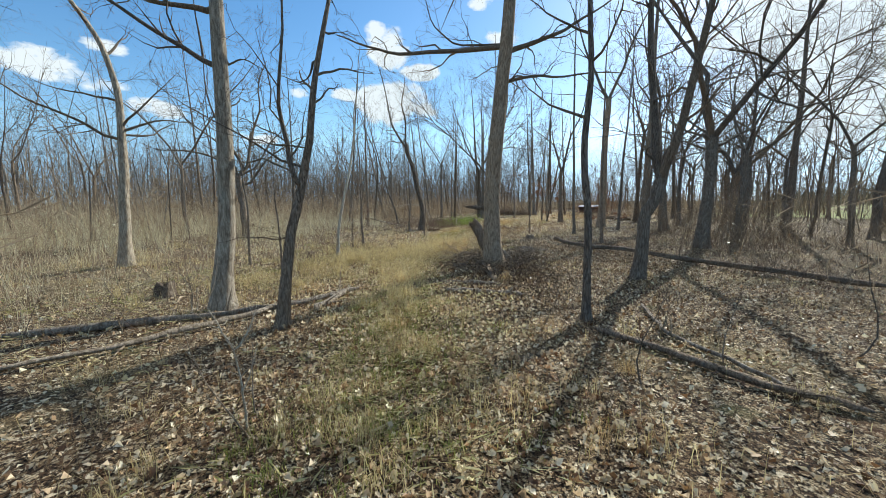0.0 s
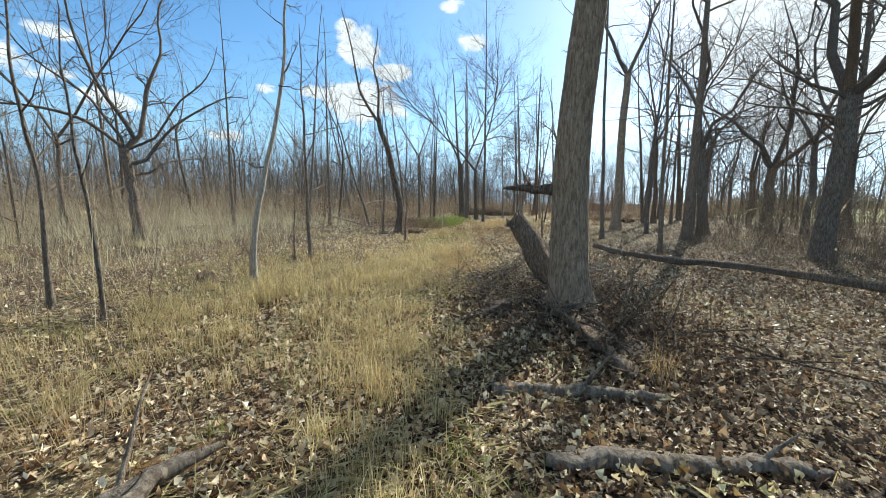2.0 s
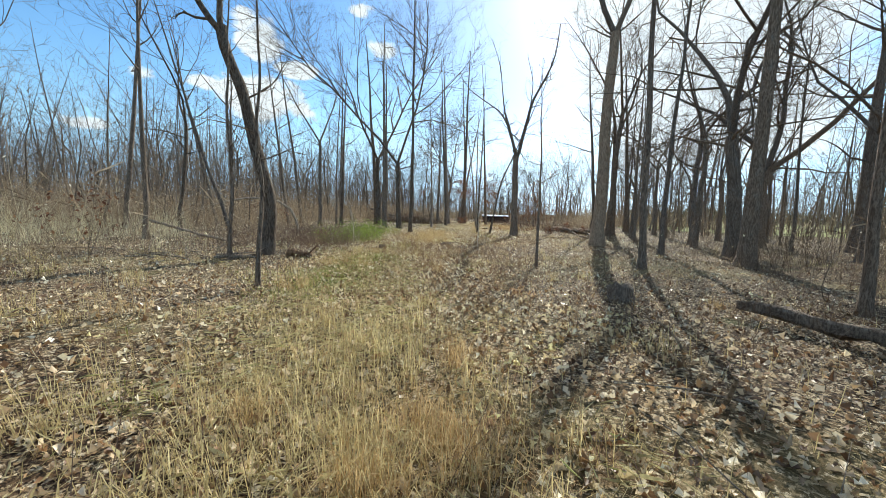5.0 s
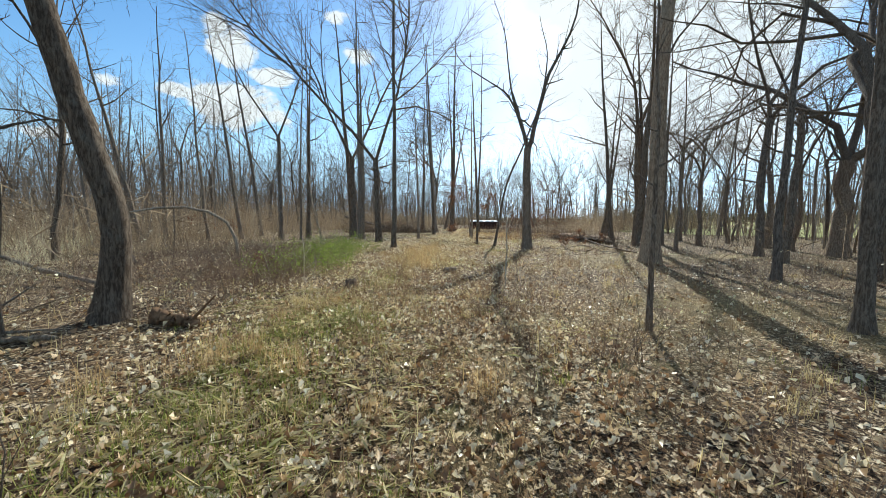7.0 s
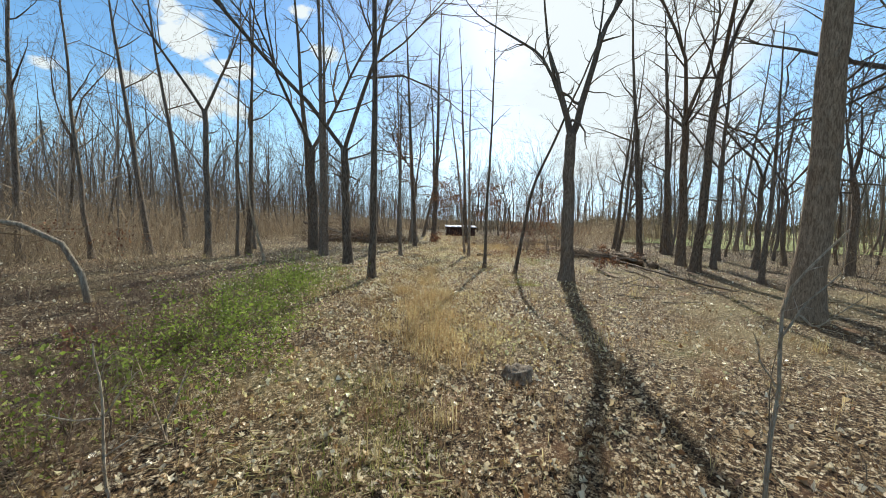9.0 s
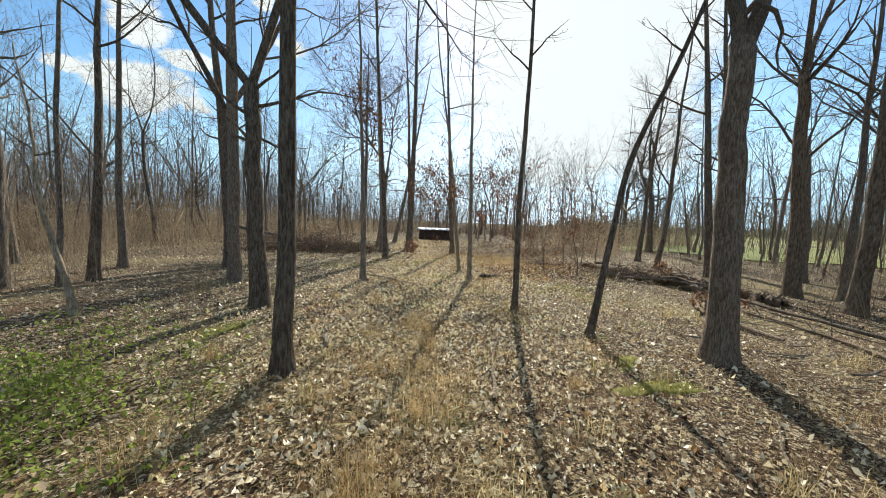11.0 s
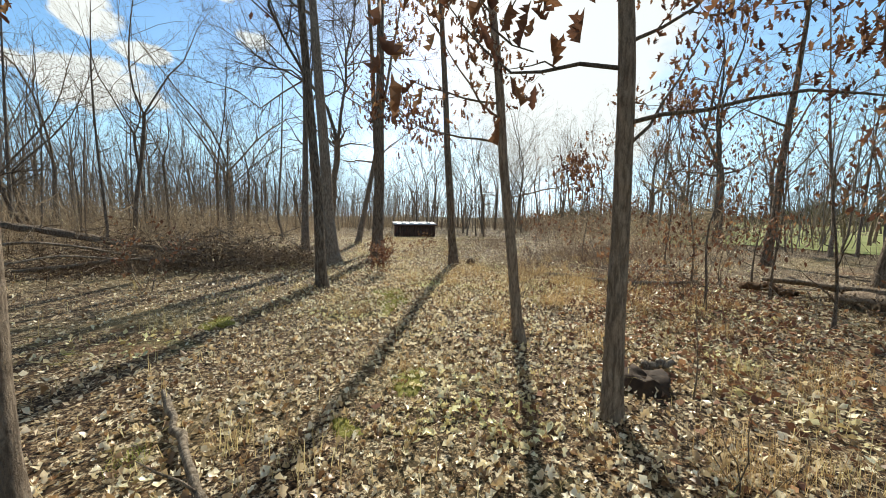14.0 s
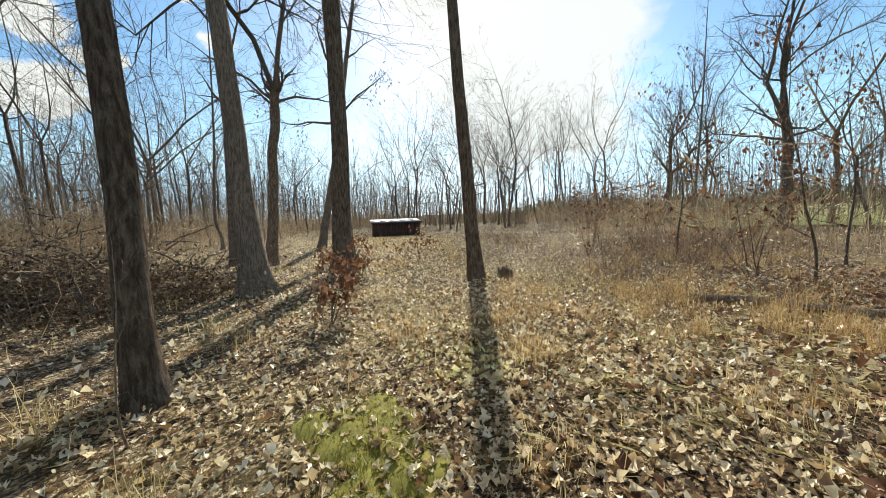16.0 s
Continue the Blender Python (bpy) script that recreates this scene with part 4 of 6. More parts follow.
def far_wood():
    rng = np.random.default_rng(77)
    t = Tubes()
    n = 0
    while n < 920:
        a, d = rng.uniform(0, 2 * np.pi), rng.uniform(46, 135)
        x, y = 16 + d * math.sin(a), 28 + d * math.cos(a)
        if off_line((x, y))[0] < 40 or (x > 70 and 0.1 * x + 14 < y < 0.42 * x + 18 and d < 105) or (y < -30):
            continue
        n += 1
        h, p = rng.uniform(7, 15), np.array([x, y, float(gz(x, y)) - 0.1])
        pts, ways = stem(rng, p, (rng.normal(0, 0.07), rng.normal(0, 0.07), 1), h, 4, 0.07, 0)
        t.add(pts, np.linspace(rng.uniform(0.07, 0.17), 0.025, 5), 4)
        for q in rng.uniform(0.25, 0.97, 8):
            i = int(q * 4)
            b = pts[i] + (pts[i + 1] - pts[i]) * (q * 4 - i)
            bp, bw = stem(rng, b, side_way(rng, ways[i], rng.uniform(0.4, 0.9)), rng.uniform(1.2, 3.6) * (1.2 - 0.6 * q), 2, 0.25, 0.5)
            t.twig(bp[0], bp[1], bp[2], 0.032)
            for w in range(3):
                tp, _ = stem(rng, bp[1 + w % 2], side_way(rng, bw[-1], 0.7), rng.uniform(0.6, 1.7), 2, 0.25, 0.4)
                t.twig(tp[0], tp[1], tp[2], 0.019)
    tagged(new("far_woods", mesh_of("far_woods", *t.data(), M_HAZE)), "distant leafless woods on the skyline", "woods", kind="stuff")
    k = 36000
    a, d = rng.uniform(0, 2 * np.pi, k), rng.uniform(30, 130, k)
    xy = np.stack([16 + d * np.sin(a), 28 + d * np.cos(a)], 1)
    keep = (off_line(xy) > 24) & (xy[:, 1] > -20) & ~((xy[:, 0] > 45) & (xy[:, 1] < 0.5 * xy[:, 0] + 20) & (d < 96))
    xy, d = xy[keep], d[keep]
    base = np.column_stack([xy, gz(xy[:, 0], xy[:, 1]) - 0.1])
    swell = np.array([noise.noise((x * 0.07, y * 0.07, 9.0)) for x, y in xy])
    high = np.where(rng.random(len(xy)) < 0.3, rng.uniform(4, 11, len(xy)), rng.exponential(1.5, len(xy)) + 0.6) * np.clip(0.9 + swell * 1.5, 0.35, 1.8)
    tagged(new("far_brush", mesh_of("far_brush", *ribbons(base, high, rng, 0.00042 * d, 0.33), M_BRUSH, False)), "grey-brown brush and poles far back in the woods", "brush", kind="stuff")


far_wood()


def tapered(rng, start, way, long, wide):
    """Straight tapering twigs from these points, and their directions."""
    w = way / np.linalg.norm(way, axis=1, keepdims=True)
    across = np.cross(w, rng.normal(size=w.shape))
    across *= wide[:, None] / (np.linalg.norm(across, axis=1, keepdims=True) + 1e-9)
    V = np.stack([start - across, start + across, start + w * long[:, None]], 1).reshape(-1, 3)
    return V, np.arange(len(V)).reshape(-1, 3), w


def pole_woods():
    """Crowded young growth deep in the wood: bent poles, each with its own spray of fine twigs."""
    rng = np.random.default_rng(88)
    xy = np.column_stack([rng.uniform(-45, 85, 9000), rng.uniform(2, 100, 9000)])
    d, x, y = off_line(xy), xy[:, 0], xy[:, 1]
    left = y > 0.95 * x + 11
    keep = np.where(left, d > 15, d > 19) & (d < 62) & (rng.random(9000) < np.where(left, np.where((x < 3) & (y < 45), 0.12, 1.0), np.where(x > 42, 0.45, np.where((x > 24) & (y < 38), 0.3, 1.0)))) & ~((x > 44) & (y > 0.42 * x + 8) & (y < 0.42 * x + 40) & (d < 18))
    u, v = rng.uniform(7, 48, 520), rng.uniform(-16, 40, 520)
    xy = np.concatenate([xy[keep][:2700], np.column_stack([54 + 0.77 * u - 0.64 * v, 66 + 0.64 * u + 0.77 * v])])
    n, per, fine = len(xy), 15, 4
    d = off_line(xy)
    base = np.column_stack([xy, gz(xy[:, 0], xy[:, 1]) - 0.1])
    h = rng.uniform(3.5, 11, n) * np.where(xy[:, 1] > 0.95 * xy[:, 0] + 11, 1.18, 1.0)
    lean = np.column_stack([rng.normal(0, 0.13, (n, 2)), np.ones(n)])
    a = rng.uniform(0, 2 * np.pi, n)
    side = np.stack([-np.sin(a), np.cos(a), np.zeros(n)], 1) * (0.008 + 0.0035 * h)[:, None]
    mid = base + lean * h[:, None] * 0.5
    tip = mid + (lean + np.column_stack([rng.normal(0, 0.16, (n, 2)), np.zeros(n)])) * h[:, None] * 0.5
    V = np.stack([base - side, base + side, mid + side * 0.7, mid - side * 0.7, tip], 1).reshape(-1, 3)
    f = np.array([[0, 1, 2], [0, 2, 3], [3, 2, 4]])
    poles = V, (f[None] + 5 * np.arange(n)[:, None, None]).reshape(-1, 3)

    k = np.repeat(np.arange(n), per)
    q = rng.uniform(0.2, 1.0, len(k))[:, None]
    on = np.where(q < 0.5, base[k] + (mid - base)[k] * q * 2, mid[k] + (tip - mid)[k] * (q * 2 - 1))
    way = np.column_stack([rng.normal(0, 0.8, (len(k), 2)), rng.uniform(0.3, 1.6, len(k))])
    long = h[k] * rng.uniform(0.1, 0.3, len(k)) * (1.3 - 0.8 * q[:, 0])
    V1, F1, w1 = tapered(rng, on, way, long, 0.005 + 0.00025 * d[k])
    m = np.repeat(np.arange(len(k)), fine)
    start = on[m] + w1[m] * (long[m] * rng.uniform(0.25, 0.95, len(m)))[:, None]
    V2, F2, _ = tapered(rng, start, w1[m] + rng.normal(0, 0.55, (len(m), 3)), long[m] * rng.uniform(0.3, 0.6, len(m)), 0.003 + 0.0002 * d[k][m])
    tagged(new("pole_woods", mesh_of("pole_woods", *join([poles, (V1, F1), (V2, F2)]), M_HAZE, False)), "crowded leafless young growth deep in the wood", "woods", kind="stuff")


pole_woods()


# ---- undergrowth ----
def brushy(xy, d):
    """How thick the undergrowth is at a place, 0 to 1."""
    x, y = xy[:, 0], xy[:, 1]
    left = y > 0.95 * x + 11.5
    dens = np.where(left, np.clip((d - 3.5) / 9, 0, 1), np.clip((d - 6) / 14, 0, 0.75))
    open_floor = left & (x > 10) & (x < 24)
    dens = np.where(open_floor, np.clip((d - 9) / 12, 0, 1), dens)
    dens = np.where((x < 3) & (y < 45), dens * 0.3, dens)
    dens = np.where(~left & (x > 30), dens * 0.45, dens)
    dens = np.where(~left & (x > 23) & (y < 38), dens * 0.15, dens)
    edge = (x > 27) & (y < 0.42 * x + 27.5) & (y > 37)
    return np.where(edge, np.clip((d - 3.5) / 3, 0, 1), dens)


def thicket():
    rng = np.random.default_rng(5)
    xy = np.column_stack([rng.uniform(-45, 80, 20000), rng.uniform(2, 95, 20000)])
    d = off_line(xy)
    clump = np.array([noise.noise((x * 0.16, y * 0.16, 3.0)) for x, y in xy])
    xy = xy[(d < 46) & (rng.random(len(xy)) < brushy(xy, d) * np.clip(0.55 + clump * 1.3, 0.08, 1))]
    d = off_line(xy)
    per = 10
    c = np.repeat(xy, per, 0) + rng.normal(0, 0.45, (len(xy) * per, 2))
    high = np.repeat((0.5 + rng.gamma(2.0, 0.45, len(xy))) * np.clip(0.5 + d / 18, 0.5, 1.7), per)
    base = np.column_stack([c, gz(c[:, 0], c[:, 1]) - 0.03])
    wide = np.repeat(0.0022 + 0.00022 * d, per)
    V = [ribbons(base, high, rng, wide, 0.3)]
    # side shoots
    pick = rng.integers(0, len(c), len(c) // 2)
    up = base[pick] + np.array([0, 0, 1.0]) * (high[pick] * rng.uniform(0.3, 0.7, len(pick)))[:, None]
    out = leaf_cards(up, np.column_stack([rng.normal(0, 1, (len(pick), 2)), rng.uniform(0.1, 1.1, len(pick))]), high[pick] * 0.4, rng, 0.05, 0.012)
    V.append(out)
    tagged(new("thicket", mesh_of("thicket", *join(V), M_BRUSH, False)), "brown leafless brush and briars under the trees", "brush", kind="stuff")
    n = 16000
    pick = rng.integers(0, len(c), n)
    at = base[pick] + np.array([0, 0, 1.0]) * (high[pick] * rng.uniform(0.1, 0.95, n))[:, None] + rng.normal(0, 0.12, (n, 3))
    tagged(new("brush_leaves", mesh_of("brush_leaves", *leaf_cards(at, rng.normal(size=(n, 3)), rng.uniform(0.05, 0.11, n), rng), M_LEAF, False)), "dry leaves caught in the brush", "leaves", kind="stuff")


thicket()


def understory():
    """Tall twiggy shrubs and regrowth that close the wood behind the first trees."""
    rng = np.random.default_rng(57)
    xy = np.column_stack([rng.uniform(-45, 80, 16000), rng.uniform(-4, 95, 16000)])
    d, x, y = off_line(xy), xy[:, 0], xy[:, 1]
    left = y > 0.95 * x + 11.5
    clump = np.array([noise.noise((a * 0.11, b * 0.11, 1.0)) for a, b in xy])
    want = np.where(left, np.clip((d - 8) / 9, 0, 1), np.clip((d - 9) / 11, 0, 0.9)) * np.clip(0.75 + clump * 1.2, 0.15, 1)
    want = np.where((x < 4) & (y < 40), want * 0.45, want)
    want = np.where((x > 40) & (y > 20) & (y < 0.42 * x + 30), want * 0.25, want)
    want = np.where(~left & (x > 23) & (y < 39), want * 0.15, want)
    xy = xy[(d < 44) & (rng.random(len(xy)) < want)][:2400]
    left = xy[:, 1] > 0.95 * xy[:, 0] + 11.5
    # lit tone left of the trail, shaded tone right: the light is in the colour
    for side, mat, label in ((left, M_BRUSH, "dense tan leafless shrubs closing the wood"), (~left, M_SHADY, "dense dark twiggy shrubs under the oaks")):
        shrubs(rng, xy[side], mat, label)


def shrubs(rng, xy, mat, label):
    d = off_line(xy)
    n, per, fine = len(xy), 16, 4
    k = np.repeat(np.arange(n), per)
    high = np.repeat(rng.uniform(1.2, 3.6, n), per) * rng.uniform(0.5, 1.1, n * per)
    start = np.column_stack([xy[k] + rng.normal(0, 0.35, (len(k), 2)), np.zeros(len(k))])
    start[:, 2] = gz(start[:, 0], start[:, 1]) - 0.05
    V1, F1, w = tapered(rng, start, np.column_stack([rng.normal(0, 0.35, (len(k), 2)), np.ones(len(k))]), high, 0.004 + 0.0002 * d[k])
    m = np.repeat(np.arange(len(k)), fine)
    on = start[m] + w[m] * (high[m] * rng.uniform(0.15, 0.95, len(m)))[:, None]
    V2, F2, _ = tapered(rng, on, w[m] + rng.normal(0, 0.8, (len(m), 3)), high[m] * rng.uniform(0.2, 0.45, len(m)), 0.003 + 0.0002 * d[k][m])
    tagged(new("understory", mesh_of("understory", *join([(V1, F1), (V2, F2)]), mat, False)), label, "brush", kind="stuff")


understory()


def strip(rng, a, b, width, count):
    q = rng.random((count, 1))
    return np.array(a) * (1 - q) + np.array(b) * q + rng.normal(0, width, (count, 2))


def pale_brush():
    """Pale dry stems standing over the open ground where the walk begins."""
    rng = np.random.default_rng(36)
    xy = np.column_stack([rng.uniform(-34, 5, 34000), rng.uniform(4, 46, 34000)])
    d = off_line(xy)
    clump = np.array([noise.noise((x * 0.25, y * 0.25, 6.0)) for x, y in xy])
    xy = xy[(d > 2.6) & (xy[:, 1] > 0.95 * xy[:, 0] + 9) & (rng.random(len(xy)) < np.clip((d - 2) / 12, 0.1, 1) * np.clip(0.5 + clump * 1.6, 0.05, 1))]
    d = off_line(xy)
    c = np.repeat(xy, 3, 0) + rng.normal(0, 0.12, (len(xy) * 3, 2))
    base = np.column_stack([c, gz(c[:, 0], c[:, 1]) - 0.02])
    high = np.repeat(rng.gamma(2.0, 0.28, len(xy)) + 0.15, 3) * np.repeat(np.clip(0.6 + d / 20, 0.6, 1.5), 3)
    tagged(new("pale_brush", mesh_of("pale_brush", *ribbons(base, high, rng, np.repeat(0.0016 + 0.00025 * d, 3), 0.3), M_SEDGE, False)), "pale dry weed stalks in the open ground", "weeds", kind="stuff")


pale_brush()


def brambles():
    rng = np.random.default_rng(21)
    spots = np.concatenate([strip(rng, (8.0, 26.0), (11.6, 33.2), 0.75, 330), strip(rng, (6.5, 28), (10.5, 37), 1.6, 260), strip(rng, (23, 51.5), (28.5, 50), 1.2, 160), strip(rng, (8.5, 18), (12, 24), 0.8, 70), strip(rng, (9, 4), (22, 19), 4.0, 420), strip(rng, (-4, 8), (3, 18), 2.2, 150), strip(rng, (-7, 12), (2, 26), 3.0, 260), strip(rng, (24, 26), (40, 36), 3.0, 50), strip(rng, (30.5, 42.0), (44, 41), 1.3, 420), strip(rng, (33, 45), (46, 52), 1.2, 200)])
    c = np.repeat(spots, 12, 0) + rng.normal(0, 0.2, (len(spots) * 12, 2))
    base = np.column_stack([c, gz(c[:, 0], c[:, 1]) - 0.02])
    high = np.repeat(rng.uniform(0.25, 0.95, len(spots)), 12)
    tagged(new("brambles", mesh_of("brambles", *ribbons(base, high, rng, np.repeat(0.002 + 0.0002 * off_line(spots), 12), 0.75), M_BRAMBLE, False)), "low reddish-brown brambles beside the trail", "brush", kind="stuff")


def scatter(count, rng, width):
    """Points at random along the trodden line, thinning out to the sides."""
    seg = rng.integers(0, len(LINE) - 1, count)
    p = LINE[seg] + (LINE[seg + 1] - LINE[seg]) * rng.random((count, 1))
    return p + rng.normal(0, width, (count, 2))


def floor_leaves():
    rng = np.random.default_rng(9)
    pts = np.concatenate([scatter(76000, rng, 2.3), scatter(78000, rng, 7.0), strip(rng, (23.5, 34.5), (32.5, 40.5), 2.0, 9000), strip(rng, (27, 41), (31, 42.5), 1.3, 4000)])
    n = len(pts)
    z = gz(pts[:, 0], pts[:, 1]) + rng.uniform(0.004, 0.035, n)
    ways = np.stack([rng.normal(size=n), rng.normal(size=n), rng.normal(0.1, 0.6, n)], 1)
    at, size = np.column_stack([pts, z]), 0.034 + 0.058 * rng.random(n) ** 1.4
    off = off_line(pts)
    close = off < 0.3
    along = pts @ np.array([0.53, 0.85])
    brown = rng.random(n) < np.clip(0.85 - (along - 16) / 24, 0.12, 0.85)
    for name, mat, pick, label in (("fallen_leaves", M_LEAF, ~brown, "dry curled pale oak leaves covering the ground"), ("brown_leaves", M_BROWN, brown, "brown oak leaves strewn along the trail")):
        a, b, c = pick & close, pick & ~close & (off < 2.4), pick & (off >= 2.4)
        V, F = join([lobed_leaves(at[a], ways[a], size[a], rng, 0.62, 0.66), ragged_leaves(at[b], ways[b], size[b], rng, 0.7, 0.66), leaf_cards(at[c], ways[c], size[c], rng, 0.8, 0.55)])
        tagged(new(name, mesh_of(name, V, F, mat, False)), label, "leaves", kind="stuff")

        red = strip(rng, (26.5, 36.5), (34, 39), 1.4, 5000)
    zr = gz(red[:, 0], red[:, 1]) + rng.uniform(0.01, 0.05, len(red))
    tagged(new("rust_litter", mesh_of("rust_litter", *leaf_cards(np.column_stack([red, zr]), rng.normal(0, 1, (len(red), 3)) * (1, 1, 0.6), rng.uniform(0.05, 0.12, len(red)), rng, 0.5, 0.6), M_RUST, False)), "fallen rust-red oak leaves at the wood edge", "leaves", kind="stuff")
    # leaves coloured darker to deepen the shade under trees and round the large trunk
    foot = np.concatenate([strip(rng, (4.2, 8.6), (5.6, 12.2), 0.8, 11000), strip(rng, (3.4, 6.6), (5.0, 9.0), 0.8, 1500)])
    for name, pts, mat, label in (("dark_leaves", strip(rng, (5.5, 4.0), (11.5, 15), 2.4, 15000), M_DEAD, "brown oak leaves under the trees"), ("damp_leaves", foot, M_SHADE_LEAF, "dark brown damp oak leaves at a tree foot")):
        n = len(pts)
        z = gz(pts[:, 0], pts[:, 1]) + rng.uniform(0.008, 0.04, n)
        ways = np.stack([rng.normal(size=n), rng.normal(size=n), rng.normal(0.15, 0.75, n)], 1)
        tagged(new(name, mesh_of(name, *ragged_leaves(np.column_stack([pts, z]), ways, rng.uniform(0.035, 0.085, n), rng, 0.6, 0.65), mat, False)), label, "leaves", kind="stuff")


floor_leaves()


def blades(pts, rng, high, wide=0.003):
    """Dry grass: tapered bent blades."""
    n = len(pts)
    base = np.column_stack([pts, gz(pts[:, 0], pts[:, 1])])
    a = rng.uniform(0, 2 * np.pi, n)
    out = np.stack([np.cos(a), np.sin(a), np.zeros(n)], 1)
    side = np.stack([-np.sin(a), np.cos(a), np.zeros(n)], 1) * wide
    h = (high * rng.uniform(0.3, 1.15, n))[:, None]
    bend = rng.uniform(0.15, 1.25, (n, 1)) ** 1.1
    mid = base + np.array([0, 0, 1.0]) * h * 0.6 + out * h * bend * 0.3
    tip = base + np.array([0, 0, 1.0]) * h * np.maximum(1 - 0.55 * bend, 0.25) + out * h * bend * 0.95
    V = np.stack([base - side, base + side, mid + side * 0.8, mid - side * 0.8, tip], 1).reshape(-1, 3)
    f = np.array([[0, 1, 2], [0, 2, 3], [3, 2, 4]])
    return V, (f[None] + 5 * np.arange(n)[:, None, None]).reshape(-1, 3)


def tufts(rng, centres, per, spread):
    c = np.repeat(centres, per, 0)
    return c + rng.normal(0, spread, c.shape) * np.repeat(rng.uniform(0.4, 1.6, (len(centres), 1)), per, 0)


def grasses():
    rng = np.random.default_rng(31)
    straw = np.concatenate([strip(rng, (1.2, 6.8), (2.4, 11.0), 0.3, 60), strip(rng, (1.6, 11), (6.5, 19), 0.6, 190), strip(rng, (3.2, 13.2), (5.0, 17), 0.7, 80), strip(rng, (-1, 11), (4, 17.5), 1.6, 80),
                            strip(rng, (0.4, 12.4), (2.6, 13.6), 0.5, 60), strip(rng, (12.2, 27), (16.5, 31), 0.45, 40), scatter(230, rng, 5.0), strip(rng, (0.0, 2.5), (1.6, 7.5), 0.6, 40), strip(rng, (6.4, 19.8), (10, 26), 0.9, 24), strip(rng, (-6, 10), (0, 24), 3.0, 140), strip(rng, (-1.5, 9.5), (2.5, 16), 0.9, 150)])
    V = [blades(tufts(rng, straw, 50, 0.13), rng, np.repeat(rng.uniform(0.16, 0.48, len(straw)), 50), 0.0024)]
    V.append(blades(scatter(14000, rng, 5.0), rng, 0.3, 0.0025))
    tagged(new("straw_grass", mesh_of("straw_grass", *join(V), M_STRAW, False)), "dry straw-coloured grass along the trail", "grass", kind="stuff")
    amber = np.concatenate([strip(rng, (4.6, 14), (6.2, 16.5), 0.3, 24), strip(rng, (13.2, 27.6), (16, 31.5), 0.35, 44), strip(rng, (28.6, 42.6), (33, 38.6), 1.0, 22),
                            strip(rng, (30.5, 42.5), (38, 40), 1.4, 26), strip(rng, (24.5, 36.4), (29, 38), 0.8, 8), strip(rng, (27, 39.6), (29.5, 37.6), 0.6, 12), scatter(60, rng, 2.2), strip(rng, (5.6, 20.4), (8.6, 24.4), 0.8, 8), strip(rng, (17.0, 32.2), (19.0, 34.6), 0.25, 16), strip(rng, (32.0, 41.6), (30.3, 39.8), 0.7, 26)])
    tagged(new("amber_grass", mesh_of("amber_grass", *blades(tufts(rng, amber, 95, 0.13), rng, np.repeat(rng.uniform(0.25, 0.5, len(amber)), 95), 0.0016), M_AMBER, False)), "tufts of amber broomsedge grass", "grass", kind="stuff")

    green = np.concatenate([strip(rng, (6.4, 20.6), (9.4, 24.6), 0.55, 170), strip(rng, (0.0, 2.0), (1.7, 7.5), 0.6, 120), strip(rng, (10.9, 25.9), (12.4, 27.6), 0.3, 18), strip(rng, (24.6, 33.4), (26.6, 35.4), 0.5, 22), strip(rng, (-3, 11), (2, 19), 1.6, 60), scatter(70, rng, 2.5)])
    tagged(new("green_grass", mesh_of("green_grass", *blades(tufts(rng, green, 55, 0.17), rng, 0.12, 0.0028), M_SPROUT, False)), "short yellow-green grass coming through the leaves", "grass", kind="stuff")


grasses()
brambles()


# ---- logs ----
def log(pts, dia, label, seed, mat=None, name="fallen_log", stubs=2):
    rng = np.random.default_rng(seed)
    P = np.array(pts, float)
    n = 30 if dia > 0.13 else 16
    q = np.linspace(0, 1, n)
    k = np.linspace(0, 1, len(P))
    C = np.stack([np.interp(q, k, P[:, i]) for i in range(3)], 1)
    C += rng.normal(0, dia * (0.2 if n == 16 else 0.1), (n, 3)) * np.array([1, 1, 0.5])
    base = C[0].copy()
    ob = thing(name, base[0], base[1], label, "log")
    C[:, 2] += gz(C[:, 0], C[:, 1])
    C -= np.array(ob.matrix_world.translation)
    t = Tubes()
    r = dia / 2 * np.linspace(1.05, 0.75, n) * rng.uniform(0.88, 1.1, n)
    r[0] *= 0.55
    r[-1] *= 0.4
    t.add(C, r, 10 if n == 16 else 14)
    part("stem", t.data(0.16 if n == 16 else 0.3, seed), mat or M_SILVER, ob)
    for i in rng.integers(3, n - 2, stubs):
        s = Tubes()
        pts_, _ = stem(rng, C[i], side_way(rng, (C[i + 1] - C[i]) / np.linalg.norm(C[i + 1] - C[i]), 1.0) + np.array([0, 0, 0.5]), rng.uniform(0.2, 0.7), 3, 0.15, 0)
        s.add(pts_, dia * 0.16 * np.array([1, 0.8, 0.6, 0.25]), 5)
        part("branch_stub", s.data(), mat or M_SILVER, ob)
    return ob


log([(-4.6, 7.0, 0.06), (-1.0, 7.55, 0.07), (0.7, 8.55, 0.1)], 0.12, "long weathered fallen log in the leaves", 1)
log([(-0.2, 7.2, 0.05), (0.5, 8.5, 0.1)], 0.13, "weathered split log lying across another", 2)
log([(2.6, 8.6, 0.02), (4.0, 7.9, 0.03)], 0.12, "short weathered log in the leaves", 3)
log([(2.55, 7.65, 0.02), (4.2, 7.0, 0.03)], 0.12, "short weathered log in the leaves", 4)
log([(4.1, 4.8, 0.05), (4.4, 2.6, 0.06), (4.9, 1.9, 0.06)], 0.09, "crooked dark fallen branch", 5, M_BARK)
